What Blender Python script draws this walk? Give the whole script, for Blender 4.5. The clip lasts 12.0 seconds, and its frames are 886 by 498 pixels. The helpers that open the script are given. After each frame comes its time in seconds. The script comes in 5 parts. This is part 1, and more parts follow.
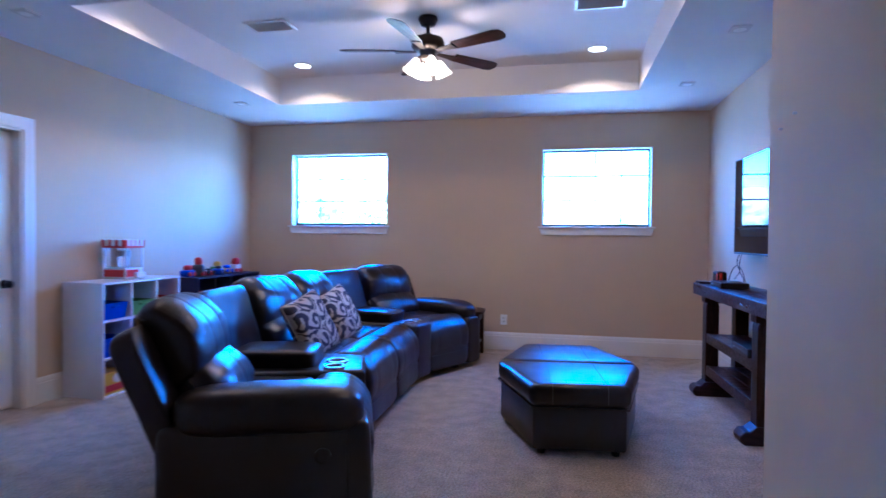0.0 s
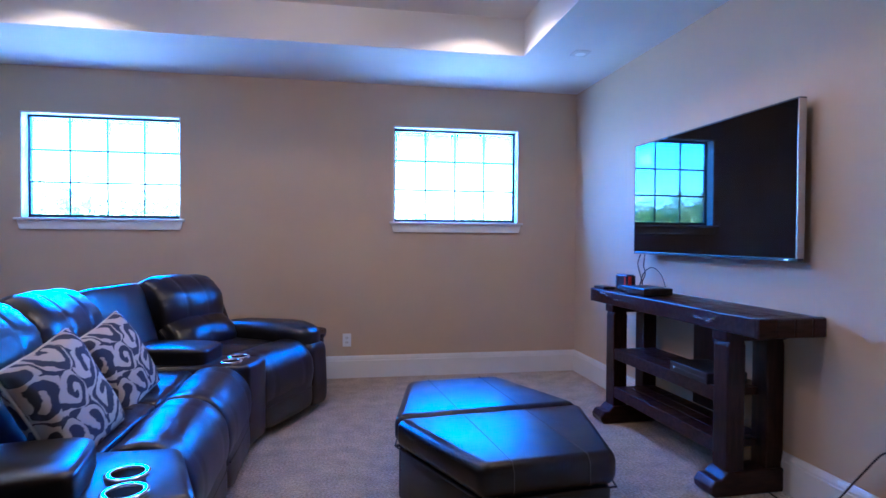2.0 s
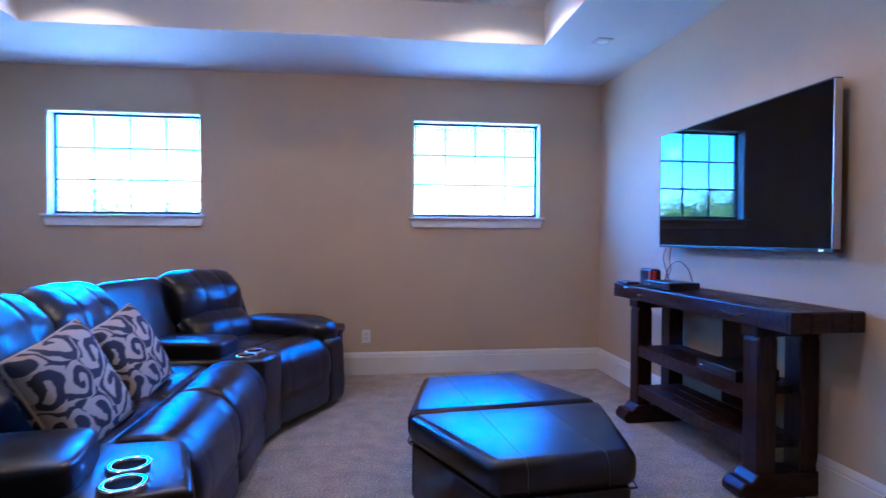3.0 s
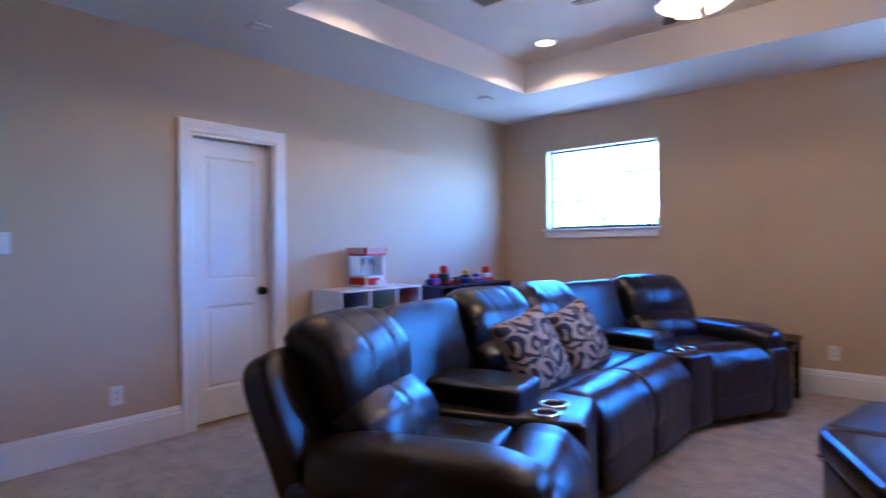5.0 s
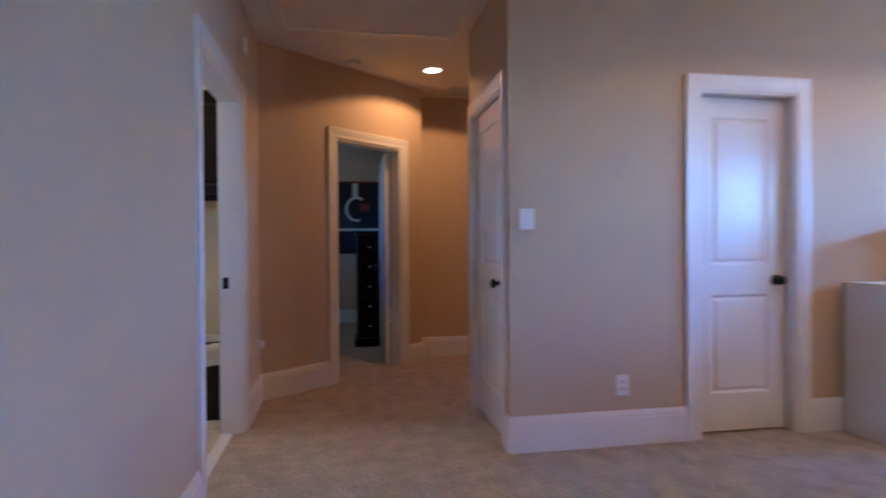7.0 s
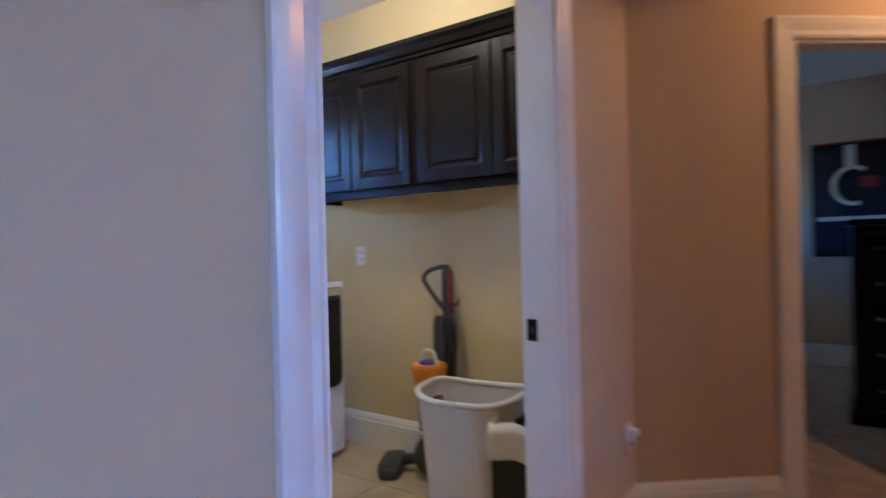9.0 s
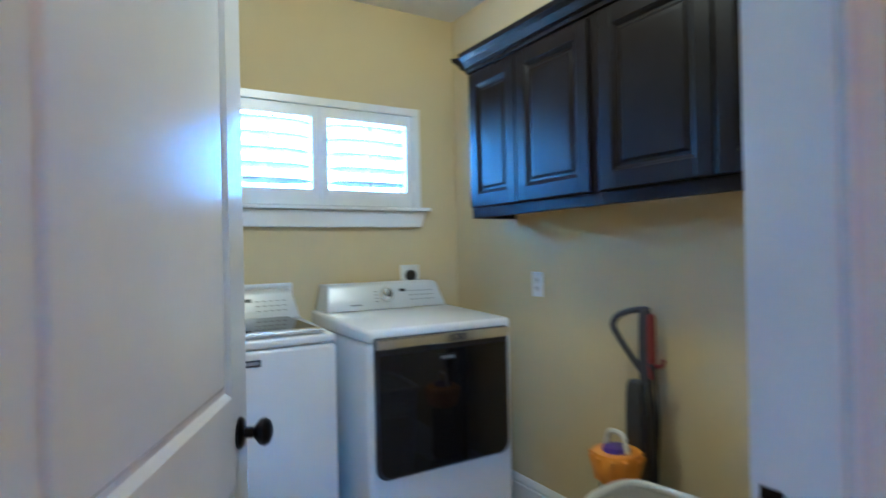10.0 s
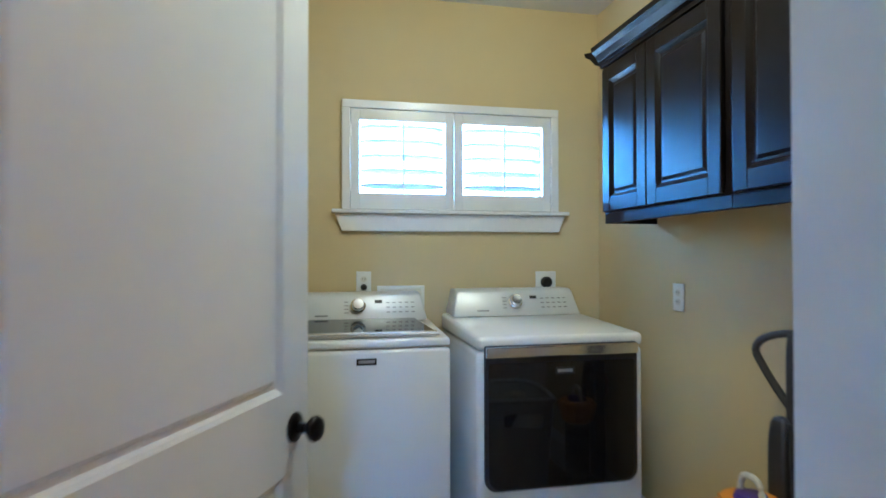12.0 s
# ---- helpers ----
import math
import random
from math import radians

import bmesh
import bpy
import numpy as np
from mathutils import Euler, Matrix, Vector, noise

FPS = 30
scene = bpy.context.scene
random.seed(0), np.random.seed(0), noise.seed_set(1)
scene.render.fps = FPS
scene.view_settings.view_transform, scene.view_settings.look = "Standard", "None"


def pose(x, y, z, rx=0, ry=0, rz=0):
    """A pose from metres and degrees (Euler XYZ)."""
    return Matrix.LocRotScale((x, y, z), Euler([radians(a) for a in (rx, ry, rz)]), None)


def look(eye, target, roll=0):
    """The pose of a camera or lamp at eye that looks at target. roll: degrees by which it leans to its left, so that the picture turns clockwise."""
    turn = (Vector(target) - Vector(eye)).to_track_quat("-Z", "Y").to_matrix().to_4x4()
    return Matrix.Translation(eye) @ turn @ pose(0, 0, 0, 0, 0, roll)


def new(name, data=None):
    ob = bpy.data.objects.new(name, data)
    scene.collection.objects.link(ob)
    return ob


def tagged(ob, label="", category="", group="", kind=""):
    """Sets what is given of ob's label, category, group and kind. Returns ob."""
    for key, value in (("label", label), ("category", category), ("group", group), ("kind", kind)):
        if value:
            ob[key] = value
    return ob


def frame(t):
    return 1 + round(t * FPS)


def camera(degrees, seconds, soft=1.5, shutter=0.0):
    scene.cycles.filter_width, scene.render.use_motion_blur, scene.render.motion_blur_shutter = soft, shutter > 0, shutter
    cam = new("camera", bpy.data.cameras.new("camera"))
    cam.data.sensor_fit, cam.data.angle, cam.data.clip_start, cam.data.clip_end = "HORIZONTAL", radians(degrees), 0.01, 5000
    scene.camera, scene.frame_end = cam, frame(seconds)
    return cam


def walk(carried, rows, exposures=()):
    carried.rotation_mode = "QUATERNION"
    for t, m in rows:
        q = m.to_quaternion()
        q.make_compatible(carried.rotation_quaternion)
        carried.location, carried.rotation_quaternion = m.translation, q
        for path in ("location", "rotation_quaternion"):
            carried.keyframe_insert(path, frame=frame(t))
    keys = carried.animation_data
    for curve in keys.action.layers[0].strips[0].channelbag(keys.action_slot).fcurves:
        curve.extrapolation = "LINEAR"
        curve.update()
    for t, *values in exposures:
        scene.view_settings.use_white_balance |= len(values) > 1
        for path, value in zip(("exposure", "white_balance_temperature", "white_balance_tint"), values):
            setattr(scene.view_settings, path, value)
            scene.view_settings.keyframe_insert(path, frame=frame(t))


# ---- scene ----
cam = camera(76.1, 12.0, shutter=0.6)
PATH = [
    (0, (0.612, 1.445, 1.292), (0.203, 3.402, 1.251), 0.5),
    (0.5, (0.38, 1.774, 1.244), (0.198, 3.766, 1.21), 0.6),
    (1.2, (0.122, 2.297, 1.27), (0.31, 4.288, 1.235), 0.6),
    (1.5, (0.045, 2.518, 1.28), (0.343, 4.495, 1.241), 0.5),
    (2, (-0.055, 2.789, 1.272), (0.288, 4.759, 1.236), 0.4),
    (2.5, (-0.052, 2.922, 1.248), (0.299, 4.89, 1.211), 0.3),
    (4.3, (0.447, 2.48, 1.22), (-0.287, 4.34, 1.214), -0.5),
    (4.7, (0.545, 2.438, 1.238), (-0.562, 4.103, 1.23), -0.7),
    (5, (0.579, 2.422, 1.255), (-0.729, 3.935, 1.244), -0.6),
    (5.5, (0.49, 2.347, 1.217), (-1.073, 3.596, 1.216), -0.6),
    (6, (0.313, 2.27, 1.216), (-1.474, 3.168, 1.209), -0.5),
    (6.2, (0.224, 2.256, 1.207), (-1.619, 3.034, 1.197), -0.4),
    (6.5, (0.081, 2.216, 1.181), (-1.818, 2.846, 1.172), -0.4),
    (7, (-0.246, 2.183, 1.158), (-2.217, 2.525, 1.142), -0.4),
    (7.2, (-0.445, 2.188, 1.136), (-2.433, 2.406, 1.121), -0.5),
    (8.8, (-2.071, 2.30, 1.19), (-3.817, 1.324, 1.179), -1.4),
    (9, (-2.255, 2.28, 1.198), (-3.887, 1.124, 1.196), -1.4),
    (9.5, (-2.701, 2.077, 1.231), (-4.088, 0.635, 1.239), -1.1),
    (10, (-3.04, 1.941, 1.332), (-4.068, 0.225, 1.339), -1.2),
    (10.5, (-3.297, 1.82, 1.384), (-3.862, -0.099, 1.392), -0.9),
    (11, (-3.456, 1.78, 1.431), (-3.811, -0.188, 1.435), -0.7),
    (11.5, (-3.505, 1.80, 1.398), (-3.812, -0.178, 1.427), -0.3),
    (12, (-3.346, 2.008, 1.341), (-3.751, 0.05, 1.366), -0.1),
]
EXPOSURES = [(0, 6.3, 3950, 9), (2.5, 6.27, 3930, 8), (5.0, 6.2, 4580, 9), (6.0, 6.28, 4800, 10), (7.0, 6.4, 5100, 12), (9.0, 6.52, 5000, 12), (9.6, 6.5, 4650, 0), (10.0, 6.52, 4300, -6), (10.5, 6.52, 4450, -9), (12, 6.52, 4550, -7)]
walk(cam, [(t, look(eye, target, roll)) for t, eye, target, roll in PATH], EXPOSURES)
SKY, SUN, CAN_GLOW, SHADE_GLOW = 0.15, 4.0, 0.12, 0.06

# ---------------------------------------------------------------- world and lights
world = bpy.data.worlds.new("sky_world")
scene.world = world
world.use_nodes = True
wn, wl = world.node_tree.nodes, world.node_tree.links
sky = wn.new("ShaderNodeTexSky")
sky.sky_type, sky.sun_disc = "NISHITA", False
sky.sun_elevation, sky.sun_rotation = radians(42), radians(263)
sky.air_density, sky.dust_density, sky.ozone_density = 1.3, 0.1, 7.0
tint = wn.new("ShaderNodeMixRGB")
tint.blend_type = "MULTIPLY"
tint.inputs[0].default_value, tint.inputs[2].default_value = 1.0, (0.56, 0.78, 1.2, 1)
wl.new(sky.outputs[0], tint.inputs[1])
wl.new(tint.outputs[0], wn["Background"].inputs[0])
wn["Background"].inputs[1].default_value = SKY

sun = new("sun", bpy.data.lights.new("sun", "SUN"))
sun.data.energy, sun.data.angle, sun.data.color = SUN, radians(0.5), (1, 0.95, 0.88)
sun.matrix_world = look((-24, -3, 22), (0, 0, 0))


def lamp(name, kind, at, energy, color, size=0.1, target=None):
    ob = new(name, bpy.data.lights.new(name, kind))
    ob.data.energy, ob.data.color = energy, color
    if kind == "AREA":
        ob.data.shape, ob.data.size = "DISK", size
    else:
        ob.data.shadow_soft_size = size
    ob.matrix_world = look(at, target) if target else pose(*at)
    return ob


# ---------------------------------------------------------------- materials
def mat(name, color, rough=0.5, metal=0.0, spec=0.5, var=0.12, scale=6.0, bump=0.0, bscale=80.0, fine=0.0, coat=0.0, stretch=(1, 1, 1), dist=0.01, tint=None, rvar=0.0, sheen=0.0):
    """A Principled material whose colour and relief vary at two scales."""
    m = bpy.data.materials.new(name)
    m.use_nodes = True
    n, l = m.node_tree.nodes, m.node_tree.links
    b = n["Principled BSDF"]
    b.inputs["Roughness"].default_value = rough
    b.inputs["Metallic"].default_value = metal
    b.inputs["Specular IOR Level"].default_value = spec
    b.inputs["Coat Weight"].default_value = coat
    b.inputs["Coat Roughness"].default_value = max(0.15, rough - 0.05)
    b.inputs["Sheen Weight"].default_value = sheen
    tc, mp = n.new("ShaderNodeTexCoord"), n.new("ShaderNodeMapping")
    mp.inputs["Scale"].default_value = stretch
    l.new(tc.outputs["Object"], mp.inputs[0])
    n1, n2 = n.new("ShaderNodeTexNoise"), n.new("ShaderNodeTexNoise")
    n1.inputs["Scale"].default_value, n1.inputs["Detail"].default_value = scale, 4
    n2.inputs["Scale"].default_value, n2.inputs["Detail"].default_value = bscale, 3
    for x in (n1, n2):
        l.new(mp.outputs[0], x.inputs["Vector"])
    ramp = n.new("ShaderNodeMixRGB")
    other = tint or [c * (1 - var) for c in color]
    ramp.inputs[1].default_value = (*[min(1, c * (1 + var * 0.6)) for c in color], 1)
    ramp.inputs[2].default_value = (*other, 1)
    cr = n.new("ShaderNodeMapRange")
    cr.inputs["From Min"].default_value, cr.inputs["From Max"].default_value = 0.35, 0.65
    l.new(n1.outputs["Fac"], cr.inputs["Value"])
    l.new(cr.outputs[0], ramp.inputs[0])
    out = ramp.outputs[0]
    if fine:
        mx = n.new("ShaderNodeMixRGB")
        mx.blend_type = "MULTIPLY"
        mx.inputs[0].default_value = fine
        gr = n.new("ShaderNodeMapRange")
        gr.inputs["From Min"].default_value, gr.inputs["From Max"].default_value, gr.inputs["To Min"].default_value, gr.inputs["To Max"].default_value = 0.3, 0.7, 0.45, 1.15
        l.new(n2.outputs["Fac"], gr.inputs["Value"])
        l.new(out, mx.inputs[1])
        l.new(gr.outputs[0], mx.inputs[2])
        out = mx.outputs[0]
    l.new(out, b.inputs["Base Color"])
    if rvar:
        rr = n.new("ShaderNodeMapRange")
        rr.inputs["From Min"].default_value, rr.inputs["From Max"].default_value = 0.3, 0.7
        rr.inputs["To Min"].default_value, rr.inputs["To Max"].default_value = rough - rvar, rough + rvar
        l.new(n1.outputs["Fac"], rr.inputs["Value"])
        l.new(rr.outputs[0], b.inputs["Roughness"])
    if bump:
        bp = n.new("ShaderNodeBump")
        bp.inputs["Strength"].default_value, bp.inputs["Distance"].default_value = bump, dist
        l.new(n2.outputs["Fac"], bp.inputs["Height"])
        l.new(bp.outputs[0], b.inputs["Normal"])
    return m


def glow(name, color, strength):
    m = bpy.data.materials.new(name)
    m.use_nodes = True
    b = m.node_tree.nodes["Principled BSDF"]
    b.inputs["Base Color"].default_value = (0.8, 0.8, 0.8, 1)
    b.inputs["Emission Color"].default_value = (*color, 1)
    b.inputs["Emission Strength"].default_value = strength
    return m


M_WALL = mat("wall_paint", (0.56, 0.43, 0.29), 0.75, var=0.03, scale=1.2, bump=0.12, bscale=160, dist=0.002)
M_WALL_Y = mat("laundry_wall_paint", (0.60, 0.49, 0.27), 0.75, var=0.03, scale=1.2, bump=0.12, bscale=160, dist=0.002)
M_CEIL = mat("ceiling_paint", (0.72, 0.70, 0.68), 0.85, var=0.03, scale=1.5, bump=0.15, bscale=140, dist=0.002)
M_TRIM = mat("trim_paint", (0.78, 0.77, 0.75), 0.27, var=0.03, scale=3, bump=0.02, bscale=60)
M_CARPET = mat("carpet", (0.58, 0.46, 0.33), 0.95, var=0.20, scale=8, bump=1.0, bscale=75, fine=0.9, dist=0.02, spec=0.1, sheen=0.3)
M_TILE = mat("floor_tile", (0.52, 0.42, 0.27), 0.35, var=0.15, scale=5, bump=0.05, bscale=40, fine=0.2)
M_GROUT = mat("grout", (0.42, 0.36, 0.26), 0.9, var=0.1)
M_LEATHER = mat("dark_leather", (0.006, 0.006, 0.010), 0.34, spec=0.6, var=0.3, scale=4, bump=0.20, bscale=150, dist=0.003, rvar=0.06)
M_LEATHER_BROWN = mat("brown_leather", (0.013, 0.009, 0.009), 0.40, spec=0.45, var=0.3, scale=4, bump=0.22, bscale=150, dist=0.003, rvar=0.06)
M_STITCH = mat("stitching", (0.10, 0.09, 0.085), 0.8)
M_CHROME = mat("chrome", (0.8, 0.8, 0.82), 0.12, metal=1.0, var=0.02)
M_STEEL = mat("brushed_steel", (0.55, 0.55, 0.56), 0.3, metal=1.0, var=0.05, stretch=(1, 30, 1))
M_BLACK = mat("black_plastic", (0.012, 0.012, 0.013), 0.4, var=0.2, scale=10)
M_SCREEN = mat("tv_screen", (0.004, 0.004, 0.005), 0.03, spec=0.20, var=0.1)
M_WOOD = mat("dark_stained_wood", (0.028, 0.009, 0.007), 0.38, spec=0.32, var=0.6, scale=7, stretch=(1, 6, 6), bump=0.2, bscale=35, fine=0.5, rvar=0.08, dist=0.004)
M_WOOD_Z = mat("dark_stained_wood_upright", (0.028, 0.010, 0.007), 0.42, spec=0.3, var=0.6, scale=7, stretch=(6, 6, 1), bump=0.2, bscale=35, fine=0.5, dist=0.004)
M_BRONZE = mat("bronze_metal", (0.03, 0.022, 0.018), 0.35, metal=0.6, var=0.2)
M_WHITE = mat("white_laminate", (0.74, 0.75, 0.76), 0.4, var=0.03)
M_ENAMEL = mat("white_enamel", (0.80, 0.80, 0.79), 0.18, var=0.015, coat=0.4)
M_GREYPANEL = mat("silver_panel", (0.66, 0.67, 0.68), 0.36, metal=0.2, var=0.03)
M_CAB = mat("espresso_cabinet_paint", (0.009, 0.007, 0.0065), 0.33, spec=0.11, var=0.2, scale=5, bump=0.01, bscale=60)
M_SCUFF = mat("polished_worn_wood", (0.09, 0.045, 0.03), 0.22, spec=0.8, var=0.3)
M_RAWWOOD = mat("raw_plywood", (0.50, 0.33, 0.15), 0.6, var=0.2, scale=5, stretch=(1, 8, 1), fine=0.2)
M_PRINT = mat("printed_grey", (0.22, 0.22, 0.23), 0.5, var=0.1)
M_PLATE = mat("white_plate", (0.78, 0.78, 0.76), 0.35, var=0.02)
M_KNOB = mat("oil_rubbed_bronze", (0.010, 0.008, 0.008), 0.28, metal=0.7, var=0.2)
M_GLASSDARK = mat("smoked_glass", (0.007, 0.006, 0.006), 0.05, spec=0.45, var=0.05)
M_FRAME = mat("dark_window_frame", (0.03, 0.035, 0.04), 0.5, var=0.2)
M_REDORANGE = mat("red_orange_plastic", (0.70, 0.05, 0.02), 0.35, var=0.1)
M_RED = mat("red_plastic", (0.45, 0.02, 0.02), 0.35, var=0.1)
M_BLUE = mat("blue_plastic", (0.01, 0.05, 0.38), 0.4, var=0.1)
M_GREEN = mat("green_plastic", (0.10, 0.22, 0.03), 0.5, var=0.15)
M_YELLOW = mat("yellow_plastic", (0.65, 0.42, 0.03), 0.4, var=0.1)
M_ORANGE = mat("orange_plastic", (0.75, 0.27, 0.01), 0.35, var=0.1)
M_PURPLE = mat("purple_plastic", (0.08, 0.04, 0.30), 0.4, var=0.1)
M_GREY = mat("grey_plastic", (0.045, 0.045, 0.05), 0.4, var=0.15)
M_DARKRED = mat("dark_red_plastic", (0.20, 0.02, 0.02), 0.4, var=0.15)
M_OFFWHITE = mat("off_white_plastic", (0.66, 0.64, 0.58), 0.45, var=0.04)
M_CANVAS = mat("cream_canvas", (0.62, 0.56, 0.44), 0.9, var=0.1, scale=12, bump=0.4, bscale=250, dist=0.004)
M_DARKCLOTH = mat("dark_cloth", (0.02, 0.017, 0.016), 0.9, var=0.3, scale=8, bump=0.3, bscale=200)
M_BANNER = mat("navy_banner", (0.006, 0.007, 0.014), 0.8, var=0.2, bump=0.2, bscale=150)
M_NAVY = mat("navy_shelf", (0.010, 0.013, 0.035), 0.45, var=0.2)
# ground colour lightened well past real grass, to bounce daylight onto the ceilings
M_BOUNCE_GROUND = mat("pale_bounce_ground", (0.26, 0.27, 0.22), 0.95, var=0.3, scale=0.5)
M_ROOF = mat("roof_shingle", (0.28, 0.29, 0.30), 0.9, var=0.2, scale=3)
M_SIDING = mat("house_siding", (0.62, 0.62, 0.60), 0.8, var=0.05)
M_LEAF = mat("foliage", (0.26, 0.30, 0.07), 0.75, spec=0.15, var=0.4, scale=3, tint=(0.18, 0.23, 0.05))
# near-black that stands for the shade inside a cup holder
M_WELL_SHADE = mat("painted_well_shade", (0.004, 0.004, 0.004), 0.8, spec=0.1)
M_BARK = mat("bark", (0.10, 0.07, 0.05), 0.9, var=0.3, bump=0.5, bscale=20)
M_CAN = glow("lamp_disc", (1.0, 0.78, 0.52), CAN_GLOW)
M_SHADE = glow("lit_glass_shade", (1.0, 0.62, 0.30), SHADE_GLOW)
M_LED = glow("led", (0.6, 0.8, 1.0), 0.04)

M_GLASS = bpy.data.materials.new("window_glass")
M_GLASS.use_nodes = True
_n = M_GLASS.node_tree.nodes
_b = _n["Principled BSDF"]
_b.inputs["Transmission Weight"].default_value, _b.inputs["Roughness"].default_value, _b.inputs["IOR"].default_value = 1.0, 0.0, 1.45


def clear_glass(name, color):
    m = bpy.data.materials.new(name)
    m.use_nodes = True
    b = m.node_tree.nodes["Principled BSDF"]
    b.inputs["Base Color"].default_value = (*color, 1)
    b.inputs["Transmission Weight"].default_value, b.inputs["Roughness"].default_value, b.inputs["IOR"].default_value = 1.0, 0.05, 1.2
    return m


M_CLEAR = clear_glass("clear_plastic", (0.9, 0.92, 0.95))


def damask(name):
    """Navy and cream scroll print, with a woven relief."""
    m = mat(name, (0.6, 0.55, 0.47), 0.9, var=0.05, bump=0.3, bscale=350, dist=0.003)
    n, l = m.node_tree.nodes, m.node_tree.links
    b = n["Principled BSDF"]
    tc = n.new("ShaderNodeTexCoord")
    warp = n.new("ShaderNodeTexNoise")
    warp.inputs["Scale"].default_value, warp.inputs["Detail"].default_value = 5.0, 1
    l.new(tc.outputs["Object"], warp.inputs["Vector"])
    mix = n.new("ShaderNodeMixRGB")
    mix.inputs[0].default_value = 0.16
    l.new(tc.outputs["Object"], mix.inputs[1])
    l.new(warp.outputs["Color"], mix.inputs[2])
    vor = n.new("ShaderNodeTexVoronoi")
    vor.inputs["Scale"].default_value, vor.inputs["Randomness"].default_value = 8.0, 0.55
    l.new(mix.outputs[0], vor.inputs["Vector"])
    rel = n.new("ShaderNodeVectorMath")
    rel.operation = "SUBTRACT"
    l.new(mix.outputs[0], rel.inputs[0])
    l.new(vor.outputs["Position"], rel.inputs[1])
    xyz = n.new("ShaderNodeSeparateXYZ")
    l.new(rel.outputs[0], xyz.inputs[0])

    def node(op, a, b):
        q = n.new("ShaderNodeMath")
        q.operation = op
        for i, v in enumerate((a, b)):
            if isinstance(v, (int, float)):
                q.inputs[i].default_value = v
            elif v is not None:
                l.new(v, q.inputs[i])
        return q.outputs[0]

    turn = node("ARCTAN2", xyz.outputs[1], xyz.outputs[0])
    reach = node("MULTIPLY", vor.outputs["Distance"], 17.0)
    scroll = node("SINE", node("ADD", turn, reach), 0.0)
    n3 = n.new("ShaderNodeTexNoise")
    n3.inputs["Scale"].default_value, n3.inputs["Detail"].default_value = 26, 3
    l.new(tc.outputs["Object"], n3.inputs["Vector"])
    ragged = node("MULTIPLY", node("SUBTRACT", n3.outputs["Fac"], 0.5), 3.0)
    value = node("ADD", node("ADD", scroll, ragged), 0.35)
    rp = n.new("ShaderNodeValToRGB")
    rp.color_ramp.elements[0].position, rp.color_ramp.elements[0].color = 0.22, (0.50, 0.44, 0.37, 1)
    rp.color_ramp.elements[1].position, rp.color_ramp.elements[1].color = 0.40, (0.035, 0.042, 0.07, 1)
    l.new(value, rp.inputs[0])
    l.new(rp.outputs[0], b.inputs["Base Color"])
    return m


M_DAMASK = damask("damask_print")


# ---------------------------------------------------------------- mesh helpers
def part(name, bm, material, parent=None, label="", smooth=False, kind="", at=None):
    me = bpy.data.meshes.new(name)
    bm.to_mesh(me)
    bm.free()
    for m in material if isinstance(material, (list, tuple)) else (material,):
        me.materials.append(m)
    if smooth:
        me.polygons.foreach_set("use_smooth", [True] * len(me.polygons))
        if smooth == 2:
            me.set_sharp_from_angle(angle=radians(40))
    ob = new(name, me)
    ob.parent = parent
    if at is not None:
        ob.matrix_basis = at
    return tagged(ob, label, kind=kind)


def thing(name, m, label, category, group=""):
    ob = new(name)
    ob.empty_display_size = 0.1
    ob.matrix_basis = m
    return tagged(ob, label, category, group)


def add_box(bm, x0, y0, z0, x1, y1, z1, bevel=0.0, seg=2, mi=0):
    r = bmesh.ops.create_cube(bm, size=1)
    vs = r["verts"]
    bmesh.ops.scale(bm, vec=(x1 - x0, y1 - y0, z1 - z0), verts=vs)
    bmesh.ops.translate(bm, vec=((x0 + x1) / 2, (y0 + y1) / 2, (z0 + z1) / 2), verts=vs)
    if mi:
        for f in {f for v in vs for f in v.link_faces}:
            f.material_index = mi
    if bevel:
        es = list({e for v in vs for e in v.link_edges})
        bmesh.ops.bevel(bm, geom=es, offset=bevel, segments=seg, profile=0.5, affect="EDGES")
    return bm


def box(x0, y0, z0, x1, y1, z1, bevel=0.0, seg=2):
    return add_box(bmesh.new(), min(x0, x1), min(y0, y1), min(z0, z1), max(x0, x1), max(y0, y1), max(z0, z1), bevel, seg)


def prism(pts, z0, z1, bevel=0.0, seg=2):
    """An outline in x and y raised from z0 to z1."""
    bm = bmesh.new()
    n = len(pts)
    lo = [bm.verts.new((x, y, z0)) for x, y in pts]
    hi = [bm.verts.new((x, y, z1)) for x, y in pts]
    bm.faces.new(lo[::-1])
    bm.faces.new(hi)
    for i in range(n):
        bm.faces.new((lo[i], lo[(i + 1) % n], hi[(i + 1) % n], hi[i]))
    bmesh.ops.recalc_face_normals(bm, faces=bm.faces)
    if bevel:
        bmesh.ops.bevel(bm, geom=list(bm.edges), offset=bevel, segments=seg, profile=0.5, affect="EDGES")
    return bm


def lathe(profile, seg=24, bm=None, at=(0, 0, 0)):
    """A profile of (radius, z) turned round z."""
    bm = bm or bmesh.new()
    rings = []
    for r, z in profile:
        rings.append([bm.verts.new((at[0] + r * math.cos(2 * math.pi * i / seg), at[1] + r * math.sin(2 * math.pi * i / seg), at[2] + z)) for i in range(seg)] if r > 1e-5 else [bm.verts.new((at[0], at[1], at[2] + z))])
    for a, b in zip(rings, rings[1:]):
        for i in range(seg):
            j = (i + 1) % seg
            q = [a[i % len(a)], a[j % len(a)], b[j % len(b)], b[i % len(b)]]
            q = list(dict.fromkeys(q))
            if len(q) > 2:
                bm.faces.new(q)
    bmesh.ops.recalc_face_normals(bm, faces=bm.faces)
    return bm


